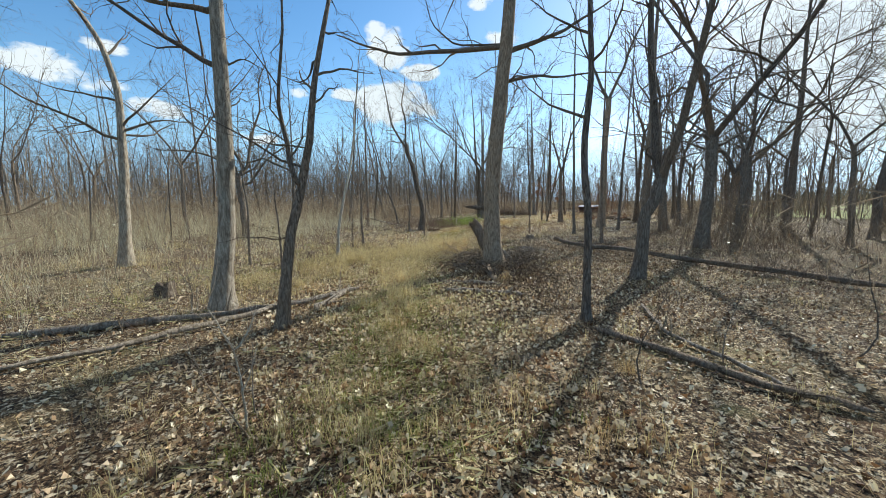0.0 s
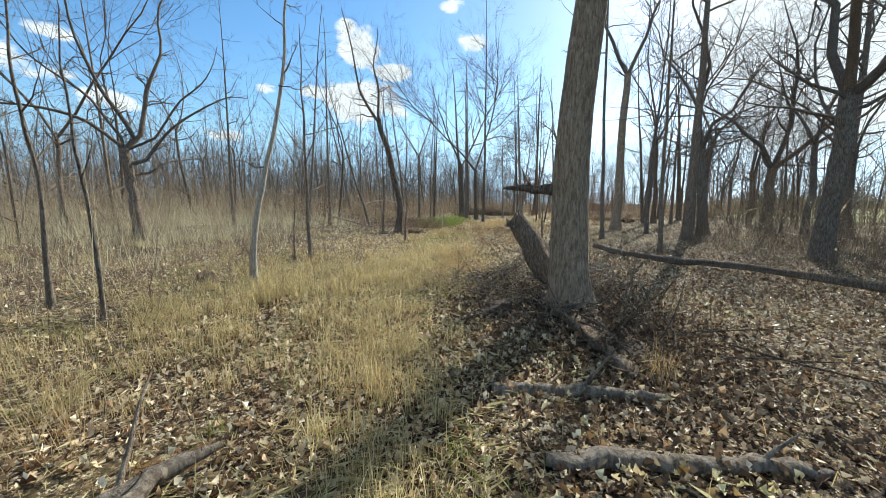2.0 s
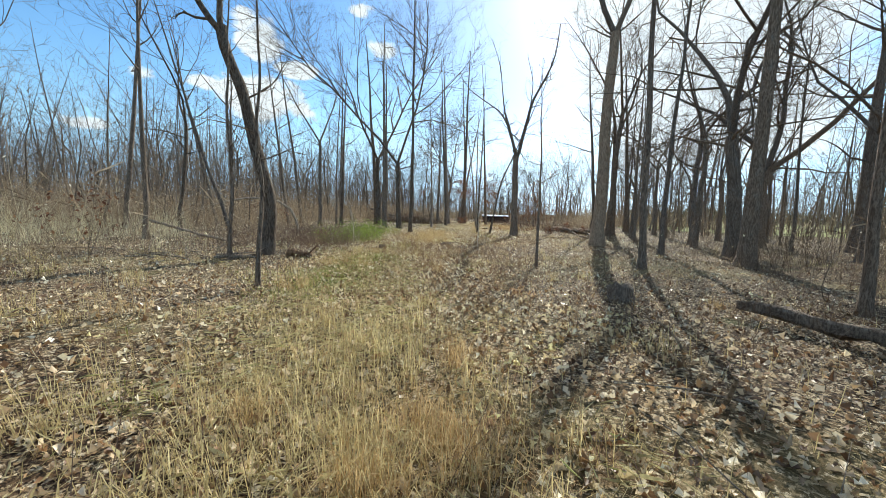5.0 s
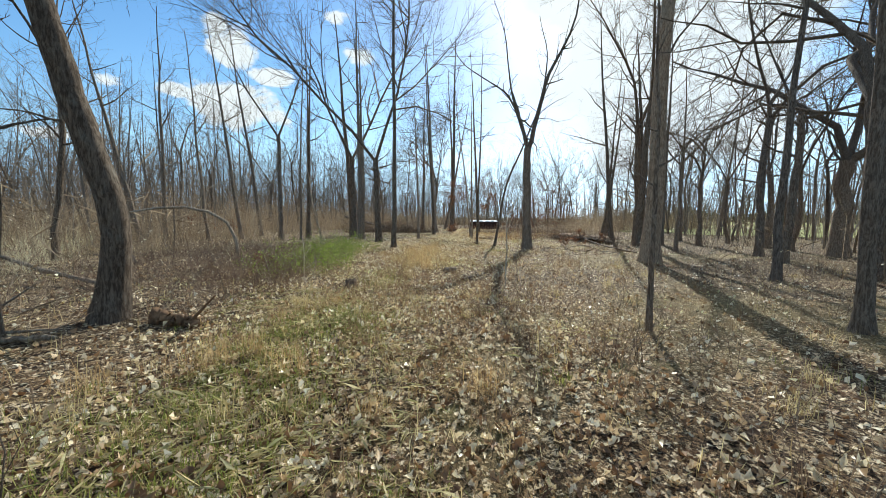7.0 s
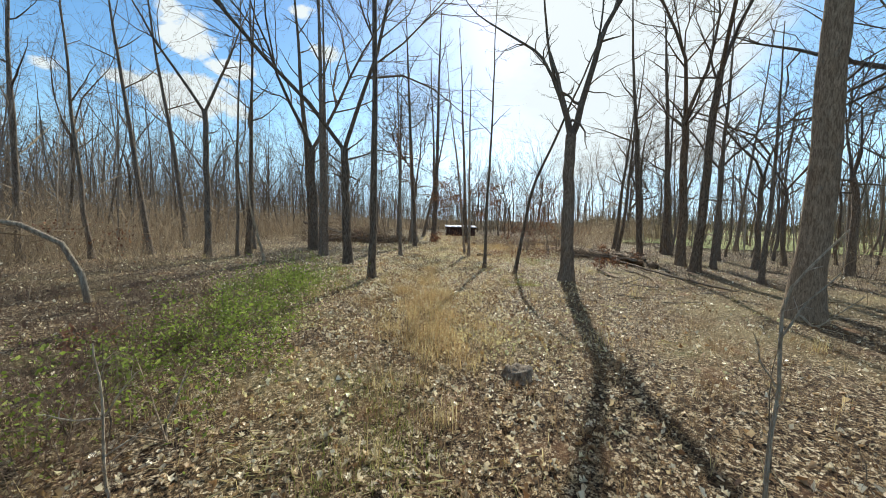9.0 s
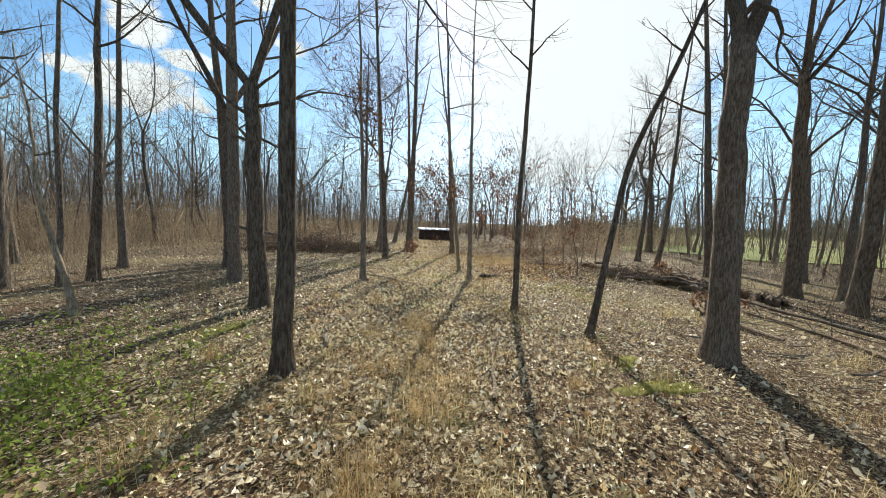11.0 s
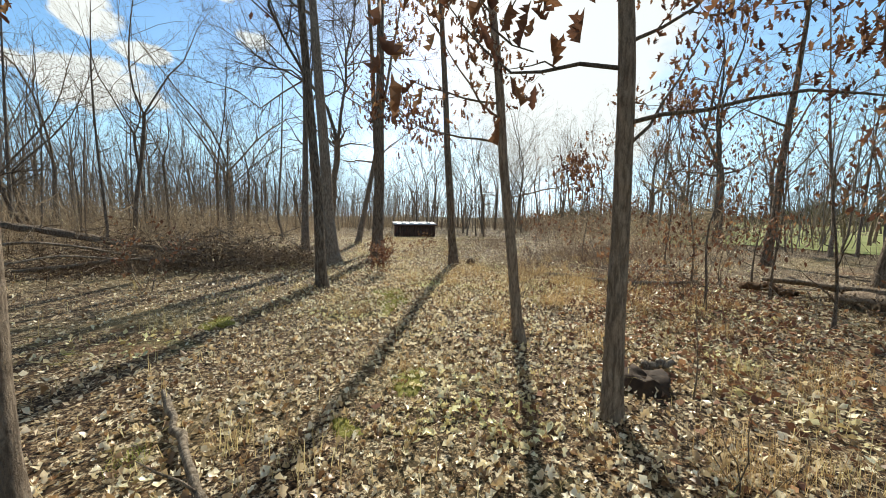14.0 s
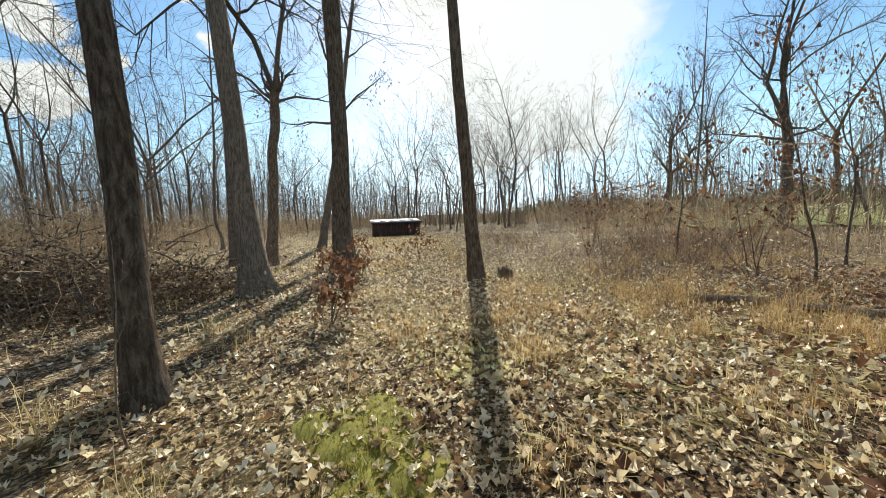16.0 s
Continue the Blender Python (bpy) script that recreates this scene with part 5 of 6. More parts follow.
log([(11.0, 16.0, 0.2), (10.4, 12.3, 0.18), (11.6, 4.4, 0.18)], 0.17, "long fallen trunk lying through the wood", 6, M_BARK, stubs=4)
log([(5.0, 13.4, 0.05), (3.6, 12.4, 0.05)], 0.09, "pale fallen branch on the leaves", 7)
log([(7.9, 14.2, 0.06), (7.3, 12.4, 0.06)], 0.1, "barkless pale log on the ground", 8, stubs=4)
log([(7.0, 13.9, 0.05), (6.1, 12.5, 0.1), (5.5, 11.4, 0.2)], 0.09, "pale barkless limb fallen from a broken tree", 26, stubs=4)
log([(8.6, 13.0, 0.06), (7.2, 12.9, 0.08), (5.9, 13.3, 0.05)], 0.07, "pale crooked limb on dark leaves", 27, stubs=5)
log([(6.4, 11.2, 0.1), (5.2, 10.0, 0.12), (4.3, 9.0, 0.05)], 0.15, "dark rotting log at the foot of a large tree", 28, M_BARK, stubs=3)
log([(31.4, 35.3, 0.15), (30.4, 32.8, 0.18), (28.6, 31.2, 0.15)], 0.32, "large mossy rotting log", 9, M_GREY)
log([(32.6, 34.6, 0.15), (31.2, 32.0, 0.2), (29.6, 30.4, 0.2)], 0.3, "mossy rotting log beside another", 10, M_BARK)
log([(33.2, 36.2, 0.25), (31.6, 34.0, 0.3), (30.2, 33.4, 0.1)], 0.14, "bare pale limb lying over rotting logs", 24)
log([(29.8, 34.8, 0.1), (29.6, 32.4, 0.25), (28.0, 30.2, 0.3)], 0.17, "rough broken log on the heap", 25, M_BARK, stubs=5)
for k, (x, y, a, ln, dia) in enumerate([(29.4, 31.6, 40, 1.2, 0.3), (30.6, 33.3, 55, 1.5, 0.26), (28.6, 30.6, 30, 1.0, 0.34), (31.6, 34.8, 50, 1.4, 0.22), (29.9, 32.6, 80, 0.9, 0.2), (30.0, 31.2, 45, 1.3, 0.28), (32.4, 36.2, 40, 1.2, 0.2), (28.0, 29.6, 60, 1.1, 0.28)]):
    c, d = math.sin(radians(a)) * ln / 2, math.cos(radians(a)) * ln / 2
    log([(x - c, y - d, 0.08), (x, y, 0.14), (x + c, y + d, 0.1)], dia, "broken chunk of crumbling orange-brown log", 230 + k, M_ROT if k % 2 == 0 else M_BARK, "log_chunk", stubs=1)
log([(23.6, 29.4, 0.06), (25.2, 30.8, 0.1), (26.6, 31.3, 0.2)], 0.09, "pale forked dead limb lying on the leaves", 29, stubs=6)
log([(22.2, 27.6, 0.04), (24.6, 28.6, 0.05), (26.4, 30.2, 0.05)], 0.07, "thin dead limb on the open floor", 30, M_BARK, stubs=4)
log([(5.9, 5.6, 0.05), (4.9, 4.2, 0.06), (4.6, 2.4, 0.06)], 0.06, "thin curved dead branch leaning on another", 31, stubs=3)
log([(-1.0, 7.4, 0.12), (-2.6, 6.2, 0.08), (-4.2, 5.4, 0.06)], 0.08, "pale barkless limb in the leaves", 32)
log([(22.5, 40.9, 0.08), (22.0, 38.1, 0.05)], 0.06, "thin fallen branch across the shadows", 12)
log([(21.6, 51.6, 1.5), (24.0, 51.2, 0.9), (27.2, 50.0, 0.1)], 0.16, "fallen trunk leaning into a brush pile", 13, M_BARK, stubs=6)
log([(20.6, 49.4, 0.9), (22.4, 49.0, 1.0), (24.4, 49.4, 0.5)], 0.07, "pale bare limb of a fallen crown", 33, stubs=7)
log([(20.2, 48.0, 0.4), (22.6, 48.6, 0.7), (25.0, 49.9, 0.3)], 0.06, "pale bare limb of a fallen crown", 34, stubs=7)
log([(22.2, 50.6, 0.2), (24.6, 49.8, 0.4), (26.4, 49.4, 0.15)], 0.1, "dark fallen limb in a brush heap", 35, M_BARK, stubs=6)
log([(4.68, 10.5, 0.27), (4.42, 9.8, 0.2), (4.16, 8.95, 0.12), (3.95, 8.2, 0.05)], 0.15, "bark-covered log leading to the foot of a large tree", 14, M_BARK)
log([(8.4, 14.3, 0.05), (8.0, 12.6, 0.05)], 0.08, "pale fallen branch beside another log", 15)
log([(17.7, 31.9, 0.04), (19.0, 32.8, 0.04), (20.4, 33.6, 0.04)], 0.05, "thin pale stick lying along the trail", 16, stubs=0)
log([(17.3, 34.7, 0.04), (17.9, 35.7, 0.04)], 0.07, "pale stick in the leaves", 17, stubs=0)
log([(29.0, 31.5, 0.1), (25.6, 28.6, 0.12), (23.4, 26.0, 0.06)], 0.08, "long grey fallen branch in the open wood", 18, M_BARK, stubs=4)
log([(7.1, 25.4, 0.1), (7.6, 24.8, 0.06)], 0.18, "rotten dark log piece in the leaves", 19, M_ROT, stubs=1)
log([(3.6, 33.6, 0.7), (5.0, 31.2, 0.35), (6.4, 29.4, 0.05)], 0.11, "pale fallen limb propped in the brush", 20)
log([(5.3, 25.5, 0.06), (6.2, 25.1, 0.06)], 0.08, "short pale stick at a tree foot", 21)
log([(31.9, 41.3, 0.06), (31.8, 39.2, 0.06), (33, 37.5, 0.06)], 0.1, "grey fallen branch under the brush", 22, M_BARK)
log([(26.05, 37.62, 0.07), (26.3, 37.35, 0.1)], 0.1, "pale broken log chunk beside an oak", 23, stubs=0)


# ---- stumps, snags and a bowed sapling ----
def stump(x, y, dia, h, label, seed, mat=None):
    rng = np.random.default_rng(seed)
    ob = thing("stump", x, y, label, "stump")
    k, rows = 14, [(-0.05, 1.3), (0.05, 1.1), (0.5, 0.95), (0.85, 0.92), (1.0, 0.85), (0.93, 0.55), (0.8, 0.0)]
    a = np.arange(k) * 2 * np.pi / k
    jag = rng.uniform(0.7, 1.2, k)
    V = []
    for z, w in rows:
        r = dia / 2 * w * (1 + 0.12 * np.sin(3 * a + seed) + rng.normal(0, 0.1, k))
        V.append(np.stack([r * np.cos(a), r * np.sin(a), h * z * (jag if z > 0.7 else np.ones(k))], 1))
    V = np.concatenate(V)
    i, j = np.meshgrid(np.arange(len(rows) - 1), np.arange(k), indexing="ij")
    F = np.stack([i * k + j, i * k + (j + 1) % k, (i + 1) * k + (j + 1) % k, (i + 1) * k + j], -1).reshape(-1, 4)
    part("wood", (V, F), mat or M_BARK, ob)


stump(10.6, 26.5, 0.26, 0.16, "small dark rotten stump in the grass", 1, M_DARK)
stump(13.75, 26.8, 0.36, 0.13, "grey weathered stump beside the trail", 2, M_SILVER)
stump(25.55, 37.5, 0.44, 0.17, "low dark rotten stump under young oaks", 3, M_SOIL)
stump(10.5, 17.5, 0.42, 0.25, "mossy rotten stump in the leaves", 4, M_BARK)
stump(-3.4, 9.5, 0.4, 0.3, "dark rotten stump in pale leaves", 5, M_DARK)
stump(-0.45, 14.5, 0.35, 0.2, "dark rotten stump in dry grass", 6, M_DARK)
stump(32.9, 44.4, 0.32, 0.2, "dark rotten stump beside a tree", 7, M_DARK)


def rotten_mound(x, y, a, b, high, turn, seed):
    """A low heap of rotted wood, crumbled bark and soil."""
    rng = np.random.default_rng(seed)
    ob = thing("rotten_mound", x, y, "low heap of dark rotted wood and soil", "soil heap", "rotted heaps", turn=turn)
    k, rings = 30, 9
    ang = np.arange(k) * 2 * np.pi / k
    edge = 1 + 0.2 * np.sin(2 * ang + seed) + 0.12 * np.sin(5 * ang + 2 * seed) + rng.normal(0, 0.07, k)
    V = [np.array([[0, 0, high]])]
    for i in range(1, rings + 1):
        r = i / rings
        V.append(np.stack([a * r * edge * np.cos(ang), b * r * edge * np.sin(ang), high * (1 - r**2) - 0.05 * (r > 0.95) + rng.normal(0, 0.13 * high, k) * (1 - r)], 1))
    F = [[0, 1 + j, 1 + (j + 1) % k] for j in range(k)]
    for i in range(rings - 1):
        for j in range(k):
            p, q = 1 + i * k + j, 1 + i * k + (j + 1) % k
            F += [[p, p + k, q + k], [p, q + k, q]]
    part("soil", (np.concatenate(V), np.array(F, int)), M_SOIL, ob)
    n = int(160 * a * b)
    r, th = np.sqrt(rng.random(n)), rng.uniform(0, 2 * np.pi, n)
    at = np.stack([a * r * np.cos(th), b * r * np.sin(th), high * (1 - r**2) + 0.01], 1)
    tagged(part("bark_litter", leaf_cards(at, rng.normal(0, 1, (n, 3)) * (1, 1, 0.3), rng.uniform(0.04, 0.11, n), rng, 0.3, 0.5), M_DARK, ob, "broken flakes of bark"), kind="stuff")


rotten_mound(4.62, 9.35, 1.1, 0.75, 0.16, 60, 1)
rotten_mound(4.45, 10.9, 0.8, 0.5, 0.12, 20, 2)
rotten_mound(8.0, 13.6, 0.8, 0.45, 0.16, 70, 3)
rotten_mound(30.9, 33.7, 1.5, 0.5, 0.12, 50, 4)


def snag():
    rng = np.random.default_rng(3)
    ob = thing("broken_snag", 5.45, 10.75, "hollow broken trunk leaning over with a jagged top", "dead tree")
    t = Tubes()
    end = np.array([-0.8, 0.55, 1.4])
    q = np.linspace(0, 1, 9)[:, None]
    pts = np.array([0.05, -0.05, -0.15]) * (1 - q) + end * q + rng.normal(0, 0.02, (9, 3))
    t.add(pts, np.array([0.27, 0.24, 0.21, 0.19, 0.18, 0.17, 0.17, 0.16, 0.13]), 14)
    part("hollow_trunk", t.data(0.13, 3), M_BARK, ob)
    shell = Tubes()
    for a in range(7):
        c, d = 0.15 * math.cos(a * 0.9), 0.15 * math.sin(a * 0.9)
        b = pts[6] + np.array([c * 0.8, d * 0.5, c * 0.3])
        shell.add(np.stack([b, b + np.array([-0.12, 0.09, 0.2]), b + np.array([-0.2, 0.14, 0.3 + 0.12 * (a % 3)])]), np.array([0.055, 0.04, 0.008]), 6)
    part("torn_shell", shell.data(0.2, 5), M_BARK, ob, "torn dark rim of the hollow")
    slab = Tubes()
    slab.add(np.array([[0.35, -0.1, -0.1], [0.0, 0.25, 0.45], [-0.35, 0.5, 0.95], [-0.6, 0.62, 1.25]]), np.array([0.16, 0.13, 0.1, 0.02]), 9)
    part("split_slab", slab.data(0.2, 6), M_SILVER, ob, "split slab of bare grey wood")
    for k, (dx, dy, dz) in enumerate([(0.09, 0.05, 0.26), (-0.1, 0.05, 0.16), (0.02, -0.11, 0.2), (-0.05, 0.12, 0.1), (0.06, -0.06, 0.3), (-0.07, -0.06, 0.13)]):
        s = Tubes()
        b = end + np.array([dx, dy, -0.12])
        s.add(np.stack([b, b + np.array([0.01, 0.0, dz * 0.5]), b + np.array([-0.02, 0.03, dz])]), np.array([0.06, 0.04, 0.006]), 5)
        part("splinter", s.data(0.1, k), M_BARK, ob)


snag()
D_TREE = next(o for o in scene.collection.objects if o.get("label", "").startswith("large leafless tree with a broken"))
stub = Tubes()
q = np.linspace(0, 1, 9)[:, None]
line = np.array([-0.12, 0.1, 1.8]) * (1 - q) + np.array([-0.62, 1.0, 1.86]) * q + np.random.default_rng(8).normal(0, 0.012, (9, 3))
stub.add(line, np.array([0.17, 0.12, 0.085, 0.07, 0.062, 0.055, 0.048, 0.03, 0.008]), 10)
stub.add(np.array([line[4], line[4] + (-0.03, 0.02, 0.07), line[4] + (-0.05, 0.05, 0.13)]), np.array([0.04, 0.03, 0.01]), 6)
part("broken_limb", stub.data(0.1, 4), M_DARK, D_TREE, "dark snapped-off limb stub")

bow = thing("bowed_sapling", 9.85, 34.9, "pale young tree bowed over into an arch", "tree")
t = Tubes()
t.add(np.array([[0, 0, -0.1], [-0.08, 0.0, 0.6], [-0.35, 0.05, 1.25], [-0.9, 0.2, 1.62], [-1.6, 0.4, 1.78], [-2.4, 0.45, 1.74], [-3.3, 0.5, 1.55], [-4.4, 0.5, 1.15]]), np.array([0.07, 0.06, 0.055, 0.05, 0.045, 0.038, 0.03, 0.01]), 8)
part("stem", t.data(0.04, 8), M_PALE, bow)


# ---- brush piles ----
def brush_pile(x, y, wide, high, count, label, seed, mat=None):
    rng = np.random.default_rng(seed)
    t, sticks = Tubes(), []
    for k in range(count):
        p = np.array([rng.normal(0, wide), rng.normal(0, wide), abs(rng.normal(0, high * 0.45))])
        pts, _ = stem(rng, p, (rng.normal(), rng.normal(), rng.normal(0.05, 0.35)), rng.uniform(0.3, 1.3), 4, 0.18, 0)
        pts[:, 2] = np.maximum(pts[:, 2], 0.02)
        thick = rng.uniform(0.004, 0.016) * (1.15 if count > 300 else 1.0) * np.array([1, 0.9, 0.75, 0.55, 0.25])
        if k < 16:
            sticks.append((pts, thick * 1.5))
        else:
            t.add(pts, thick, 4)
    ob = thing("brush_pile", x, y, label, "brush pile")
    for pts, thick in sticks:
        s = Tubes()
        s.add(pts, thick, 6)
        part("stick", s.data(), mat or M_SILVER, ob)
    tagged(part("tangle", t.data(), mat or M_SILVER, ob), kind="stuff")
    if count > 150:
        n = count * 9
        at = np.column_stack([rng.normal(0, wide * 0.9, (n, 2)), np.abs(rng.normal(0, high * 0.42, n)) + 0.02])
        tagged(part("dead_leaves", ragged_leaves(at, rng.normal(0, 1, (n, 3)), rng.uniform(0.035, 0.085, n), rng, 0.6, 0.6), M_SHADE_LEAF, ob, "dark withered leaves caught between sticks"), kind="stuff")


brush_pile(4.6, 11.8, 0.7, 0.3, 120, "tangle of pale dead sticks round a broken tree", 1)
brush_pile(4.7, 9.35, 0.55, 0.3, 190, "dark tangle of broken sticks round a tree foot", 11, M_DARK)
brush_pile(5.6, 11.0, 0.6, 0.35, 170, "dark tangle of broken sticks round a tree foot", 12, M_BARK)
brush_pile(6.2, 12.4, 0.9, 0.25, 130, "tangle of pale dead sticks on dark leaves", 2)
brush_pile(5.2, 11.4, 0.8, 0.22, 160, "tangle of pale dead sticks by a broken trunk", 16)
brush_pile(7.6, 13.6, 1.0, 0.2, 60, "scattered dead sticks among fallen logs", 3)
brush_pile(26.8, 50.6, 1.0, 1.3, 420, "dark heap of cut brush under the trees", 4, M_BARK)
brush_pile(24.0, 51.6, 1.4, 1.1, 420, "dark heap of brush with a fallen trunk", 5, M_DARK)
brush_pile(26.1, 50.2, 0.9, 0.8, 200, "dark heap of cut brush and dead leaves", 14, M_BARK)
brush_pile(28.3, 48.9, 0.8, 0.8, 240, "dark heap of cut brush and dead leaves", 15, M_BARK)
brush_pile(4.6, 25.6, 0.8, 0.35, 50, "pale dead branches at the foot of a leaning tree", 6)
brush_pile(30.8, 33.6, 1.2, 0.45, 190, "dead branches along mossy rotting logs", 7)
brush_pile(22.0, 28.6, 1.3, 0.15, 50, "scattered dead sticks on the leaves", 8)


# ---- saplings, seedling oaks and briars close to the trail ----
def seedlings():
    rng = np.random.default_rng(61)
    kinds = []
    for k in range(4):
        trunk, made, _ = tree_data(700 + k, 1.0 + 0.25 * k, 0.014 + 0.004 * k, bend=[(0.4, rng.normal(0, 0.1), rng.normal(0, 0.1)), (0.9, rng.normal(0, 0.2), rng.normal(0, 0.2))], crown=0.25, limbs=6, reach=0.5, last=0, sides=5, flare=0.2, wander=0.22, thin=0.002)
        skin = M_SILVER if k % 2 else M_TWIG
        kinds.append((mesh_of("stem", *trunk, skin), [mesh_of("limb", *l.data(), skin) for l in made]))
    spots = [(-0.7, 3.4), (-2.5, 8.0), (5.0, 4.35), (4.75, 3.2), (6.3, 2.7), (-3.4, 7.5), (13.8, 24.4), (14.1, 23.9), (9.9, 28.1), (4.75, 9.05), (-1.0, 13.3), (-0.3, 13.2), (3.4, 5.2), (6.4, 4.6)]
    spots += [tuple(p) for p in scatter(70, rng, 4.5)]
    for x, y in spots:
        if off_line((x, y))[0] < 0.8:
            continue
        stem_me, limbs = kinds[rng.integers(0, 4)]
        ob = new("seedling")
        ob.matrix_world = pose(x, y, float(gz(x, y)), rng.normal(0, 6), rng.normal(0, 6), rng.uniform(0, 360)) @ Matrix.Scale(rng.uniform(0.45, 1.1), 4)
        tagged(ob, "thin bare seedling tree rising from the leaves", "seedling", "seedlings along the trail")
        for nm, me in [("stem", stem_me)] + [("limb", l) for l in limbs]:
            c = new(nm, me)
            c.parent = ob


seedlings()


def pale_sapling(x, y, h, seed):
    rng = np.random.default_rng(seed)
    ob = thing("sapling", x, y, "pale bare sapling with crooked sunlit branches", "sapling", "pale saplings")
    for k in range(3):
        t, tips = Tubes(), []
        branch(t, tips, rng, np.array([0, 0, -0.03]), np.array([rng.normal(0, 0.35), rng.normal(0, 0.35), 1.0]), h * rng.uniform(0.7, 1.0), 0.012, 1, 1, 0.28, 0.25, 0.8, 0.003)
        part("stem", t.data(), M_PALE, ob)


def forked_sapling(x, y, face, limbs, seed):
    """limbs: (thickness, ((sideways, height), ...)) across the heading face."""
    rng = np.random.default_rng(seed)
    ob = thing("sapling", x, y, "pale bare sapling forking into crooked sunlit branches", "sapling", "pale saplings")
    right, n = np.array([math.cos(radians(face)), -math.sin(radians(face)), 0.0]), 11
    for thick, spine in limbs:
        q, k = np.linspace(0, 1, n), np.linspace(0, 1, len(spine))
        pts = right * np.interp(q, k, [p[0] for p in spine])[:, None] + np.array([0, 0, 1.0]) * np.interp(q, k, [p[1] for p in spine])[:, None] + rng.normal(0, 0.007, (n, 3))
        pts[1:-1] = 0.25 * pts[:-2] + 0.5 * pts[1:-1] + 0.25 * pts[2:]
        t = Tubes()
        t.add(pts, thick * (1 - 0.62 * q), 6)
        for w in rng.uniform(0.4, 1.0, 4):
            i = int(w * (n - 2))
            way = (pts[i + 1] - pts[i]) / np.linalg.norm(pts[i + 1] - pts[i])
            twig, _ = stem(rng, pts[i], side_way(rng, way, 0.7), rng.uniform(0.06, 0.22), 3, 0.2, 0.2)
            t.add(twig, thick * 0.3 * np.array([1, 0.8, 0.6, 0.3]), 4)
        part("stem", t.data(0.05, seed), M_BLEACHED, ob)


forked_sapling(13.36, 24.39, 87, [(0.017, ((0.0, -0.03), (-0.01, 0.54), (0.02, 0.79), (-0.03, 1.44), (0.08, 1.68), (0.26, 1.97))), (0.01, ((0.0, 1.2), (0.09, 1.44), (0.26, 1.7))), (0.008, ((0.07, 1.38), (0.14, 1.3), (0.22, 1.36), (0.36, 1.55))), (0.007, ((0.0, 0.85), (-0.1, 1.0), (-0.14, 1.2)))], 1)
forked_sapling(9.92, 27.49, 1, [(0.012, ((0.0, -0.03), (-0.02, 0.25), (-0.01, 0.58), (-0.02, 0.9), (-0.05, 1.08))), (0.008, ((-0.01, 0.57), (0.08, 0.72), (0.19, 0.85))), (0.007, ((-0.01, 0.57), (-0.16, 0.6), (-0.3, 0.7))), (0.006, ((-0.02, 0.3), (0.14, 0.36), (0.22, 0.44)))], 2)
forked_sapling(-0.75, 3.5, -20, [(0.014, ((0.02, -0.03), (0.0, 0.34), (-0.04, 0.8))), (0.011, ((-0.03, 0.78), (-0.12, 0.95), (-0.2, 1.2))), (0.009, ((-0.03, 0.78), (0.08, 0.92), (0.16, 1.15))), (0.006, ((0.0, 0.4), (0.1, 0.6), (0.14, 0.8)))], 3)
for k, (x, y, h) in enumerate([(10.3, 28.0, 1.0), (9.7, 28.6, 1.1), (9.2, 27.6, 0.9), (-4.3, 9.5, 1.5), (-2.3, 7.5, 1.5), (-3.1, 6.9, 0.9), (-4.9, 11.0, 1.8)]):
    pale_sapling(x, y, h, 40 + k)


def bare_shrub(x, y, h, seed):
    rng = np.random.default_rng(seed)
    ob = thing("bare_shrub", x, y, "small leafless shrub of thin brown stems", "shrub", "bare shrubs along the trail")
    for k in range(4):
        t, tips = Tubes(), []
        branch(t, tips, rng, np.array([rng.normal(0, 0.04), rng.normal(0, 0.04), -0.03]), np.array([rng.normal(0, 0.4), rng.normal(0, 0.4), 1.0]), h * rng.uniform(0.6, 1.1), 0.006, 1, 1, 0.16, 0.2, 1.1, 0.0022)
        part("stem", t.data(), M_TWIG, ob)


for k, (x, y, h) in enumerate([(12.7, 23.3, 0.8), (14.6, 23.2, 0.9), (15.4, 24.6, 0.6), (13.0, 21.6, 0.9), (11.1, 20.5, 0.9), (11.9, 20.7, 0.8), (23.5, 34.7, 0.6), (24.2, 36.8, 0.7), (6.3, 21.4, 1.0), (6.0, 20.9, 0.9), (-3.1, 14.6, 1.1), (-1.2, 12.0, 1.0), (1.2, 17.6, 1.3), (0.4, 13.9, 1.4), (8.6, 5.1, 1.2), (6.6, 5.6, 0.9), (4.4, 10.8, 0.6), (22.3, 31.0, 0.7), (30.3, 39.1, 0.6), (28.3, 40.1, 0.6)]):
    bare_shrub(x, y, h, 60 + k)


def oak_shrub(x, y, h, leaves, label, seed):
    rng = np.random.default_rng(seed)
    ob = thing("oak_shrub", x, y, label, "shrub", "rust-leaved oak shrubs")
    tips = []
    for k in range(4):
        t = Tubes()
        branch(t, tips, rng, np.array([rng.normal(0, 0.06), rng.normal(0, 0.06), -0.03]), np.array([rng.normal(0, 0.35), rng.normal(0, 0.35), 1.0]), h * rng.uniform(0.7, 1.1), 0.012, 1, 1, 0.1, 0.2, 1.6, 0.003)
        part("stem", t.data(), M_TWIG, ob)
    pick = rng.integers(0, len(tips), leaves)
    q = rng.random((leaves, 1))
    at = np.array([tips[i][0] for i in pick]) * q + np.array([tips[i][2] for i in pick]) * (1 - q) + rng.normal(0, 0.05, (leaves, 3))
    at[:, 2] = np.maximum(at[:, 2], 0.05)
    tagged(part("dead_leaves", leaf_cards(at, rng.normal(0, 0.7, (leaves, 3)) + np.array([0, 0, -0.4]), rng.uniform(0.06, 0.13, leaves), rng, 0.4, 0.55), M_RUST, ob, "curled rust-orange leaves"), kind="stuff")


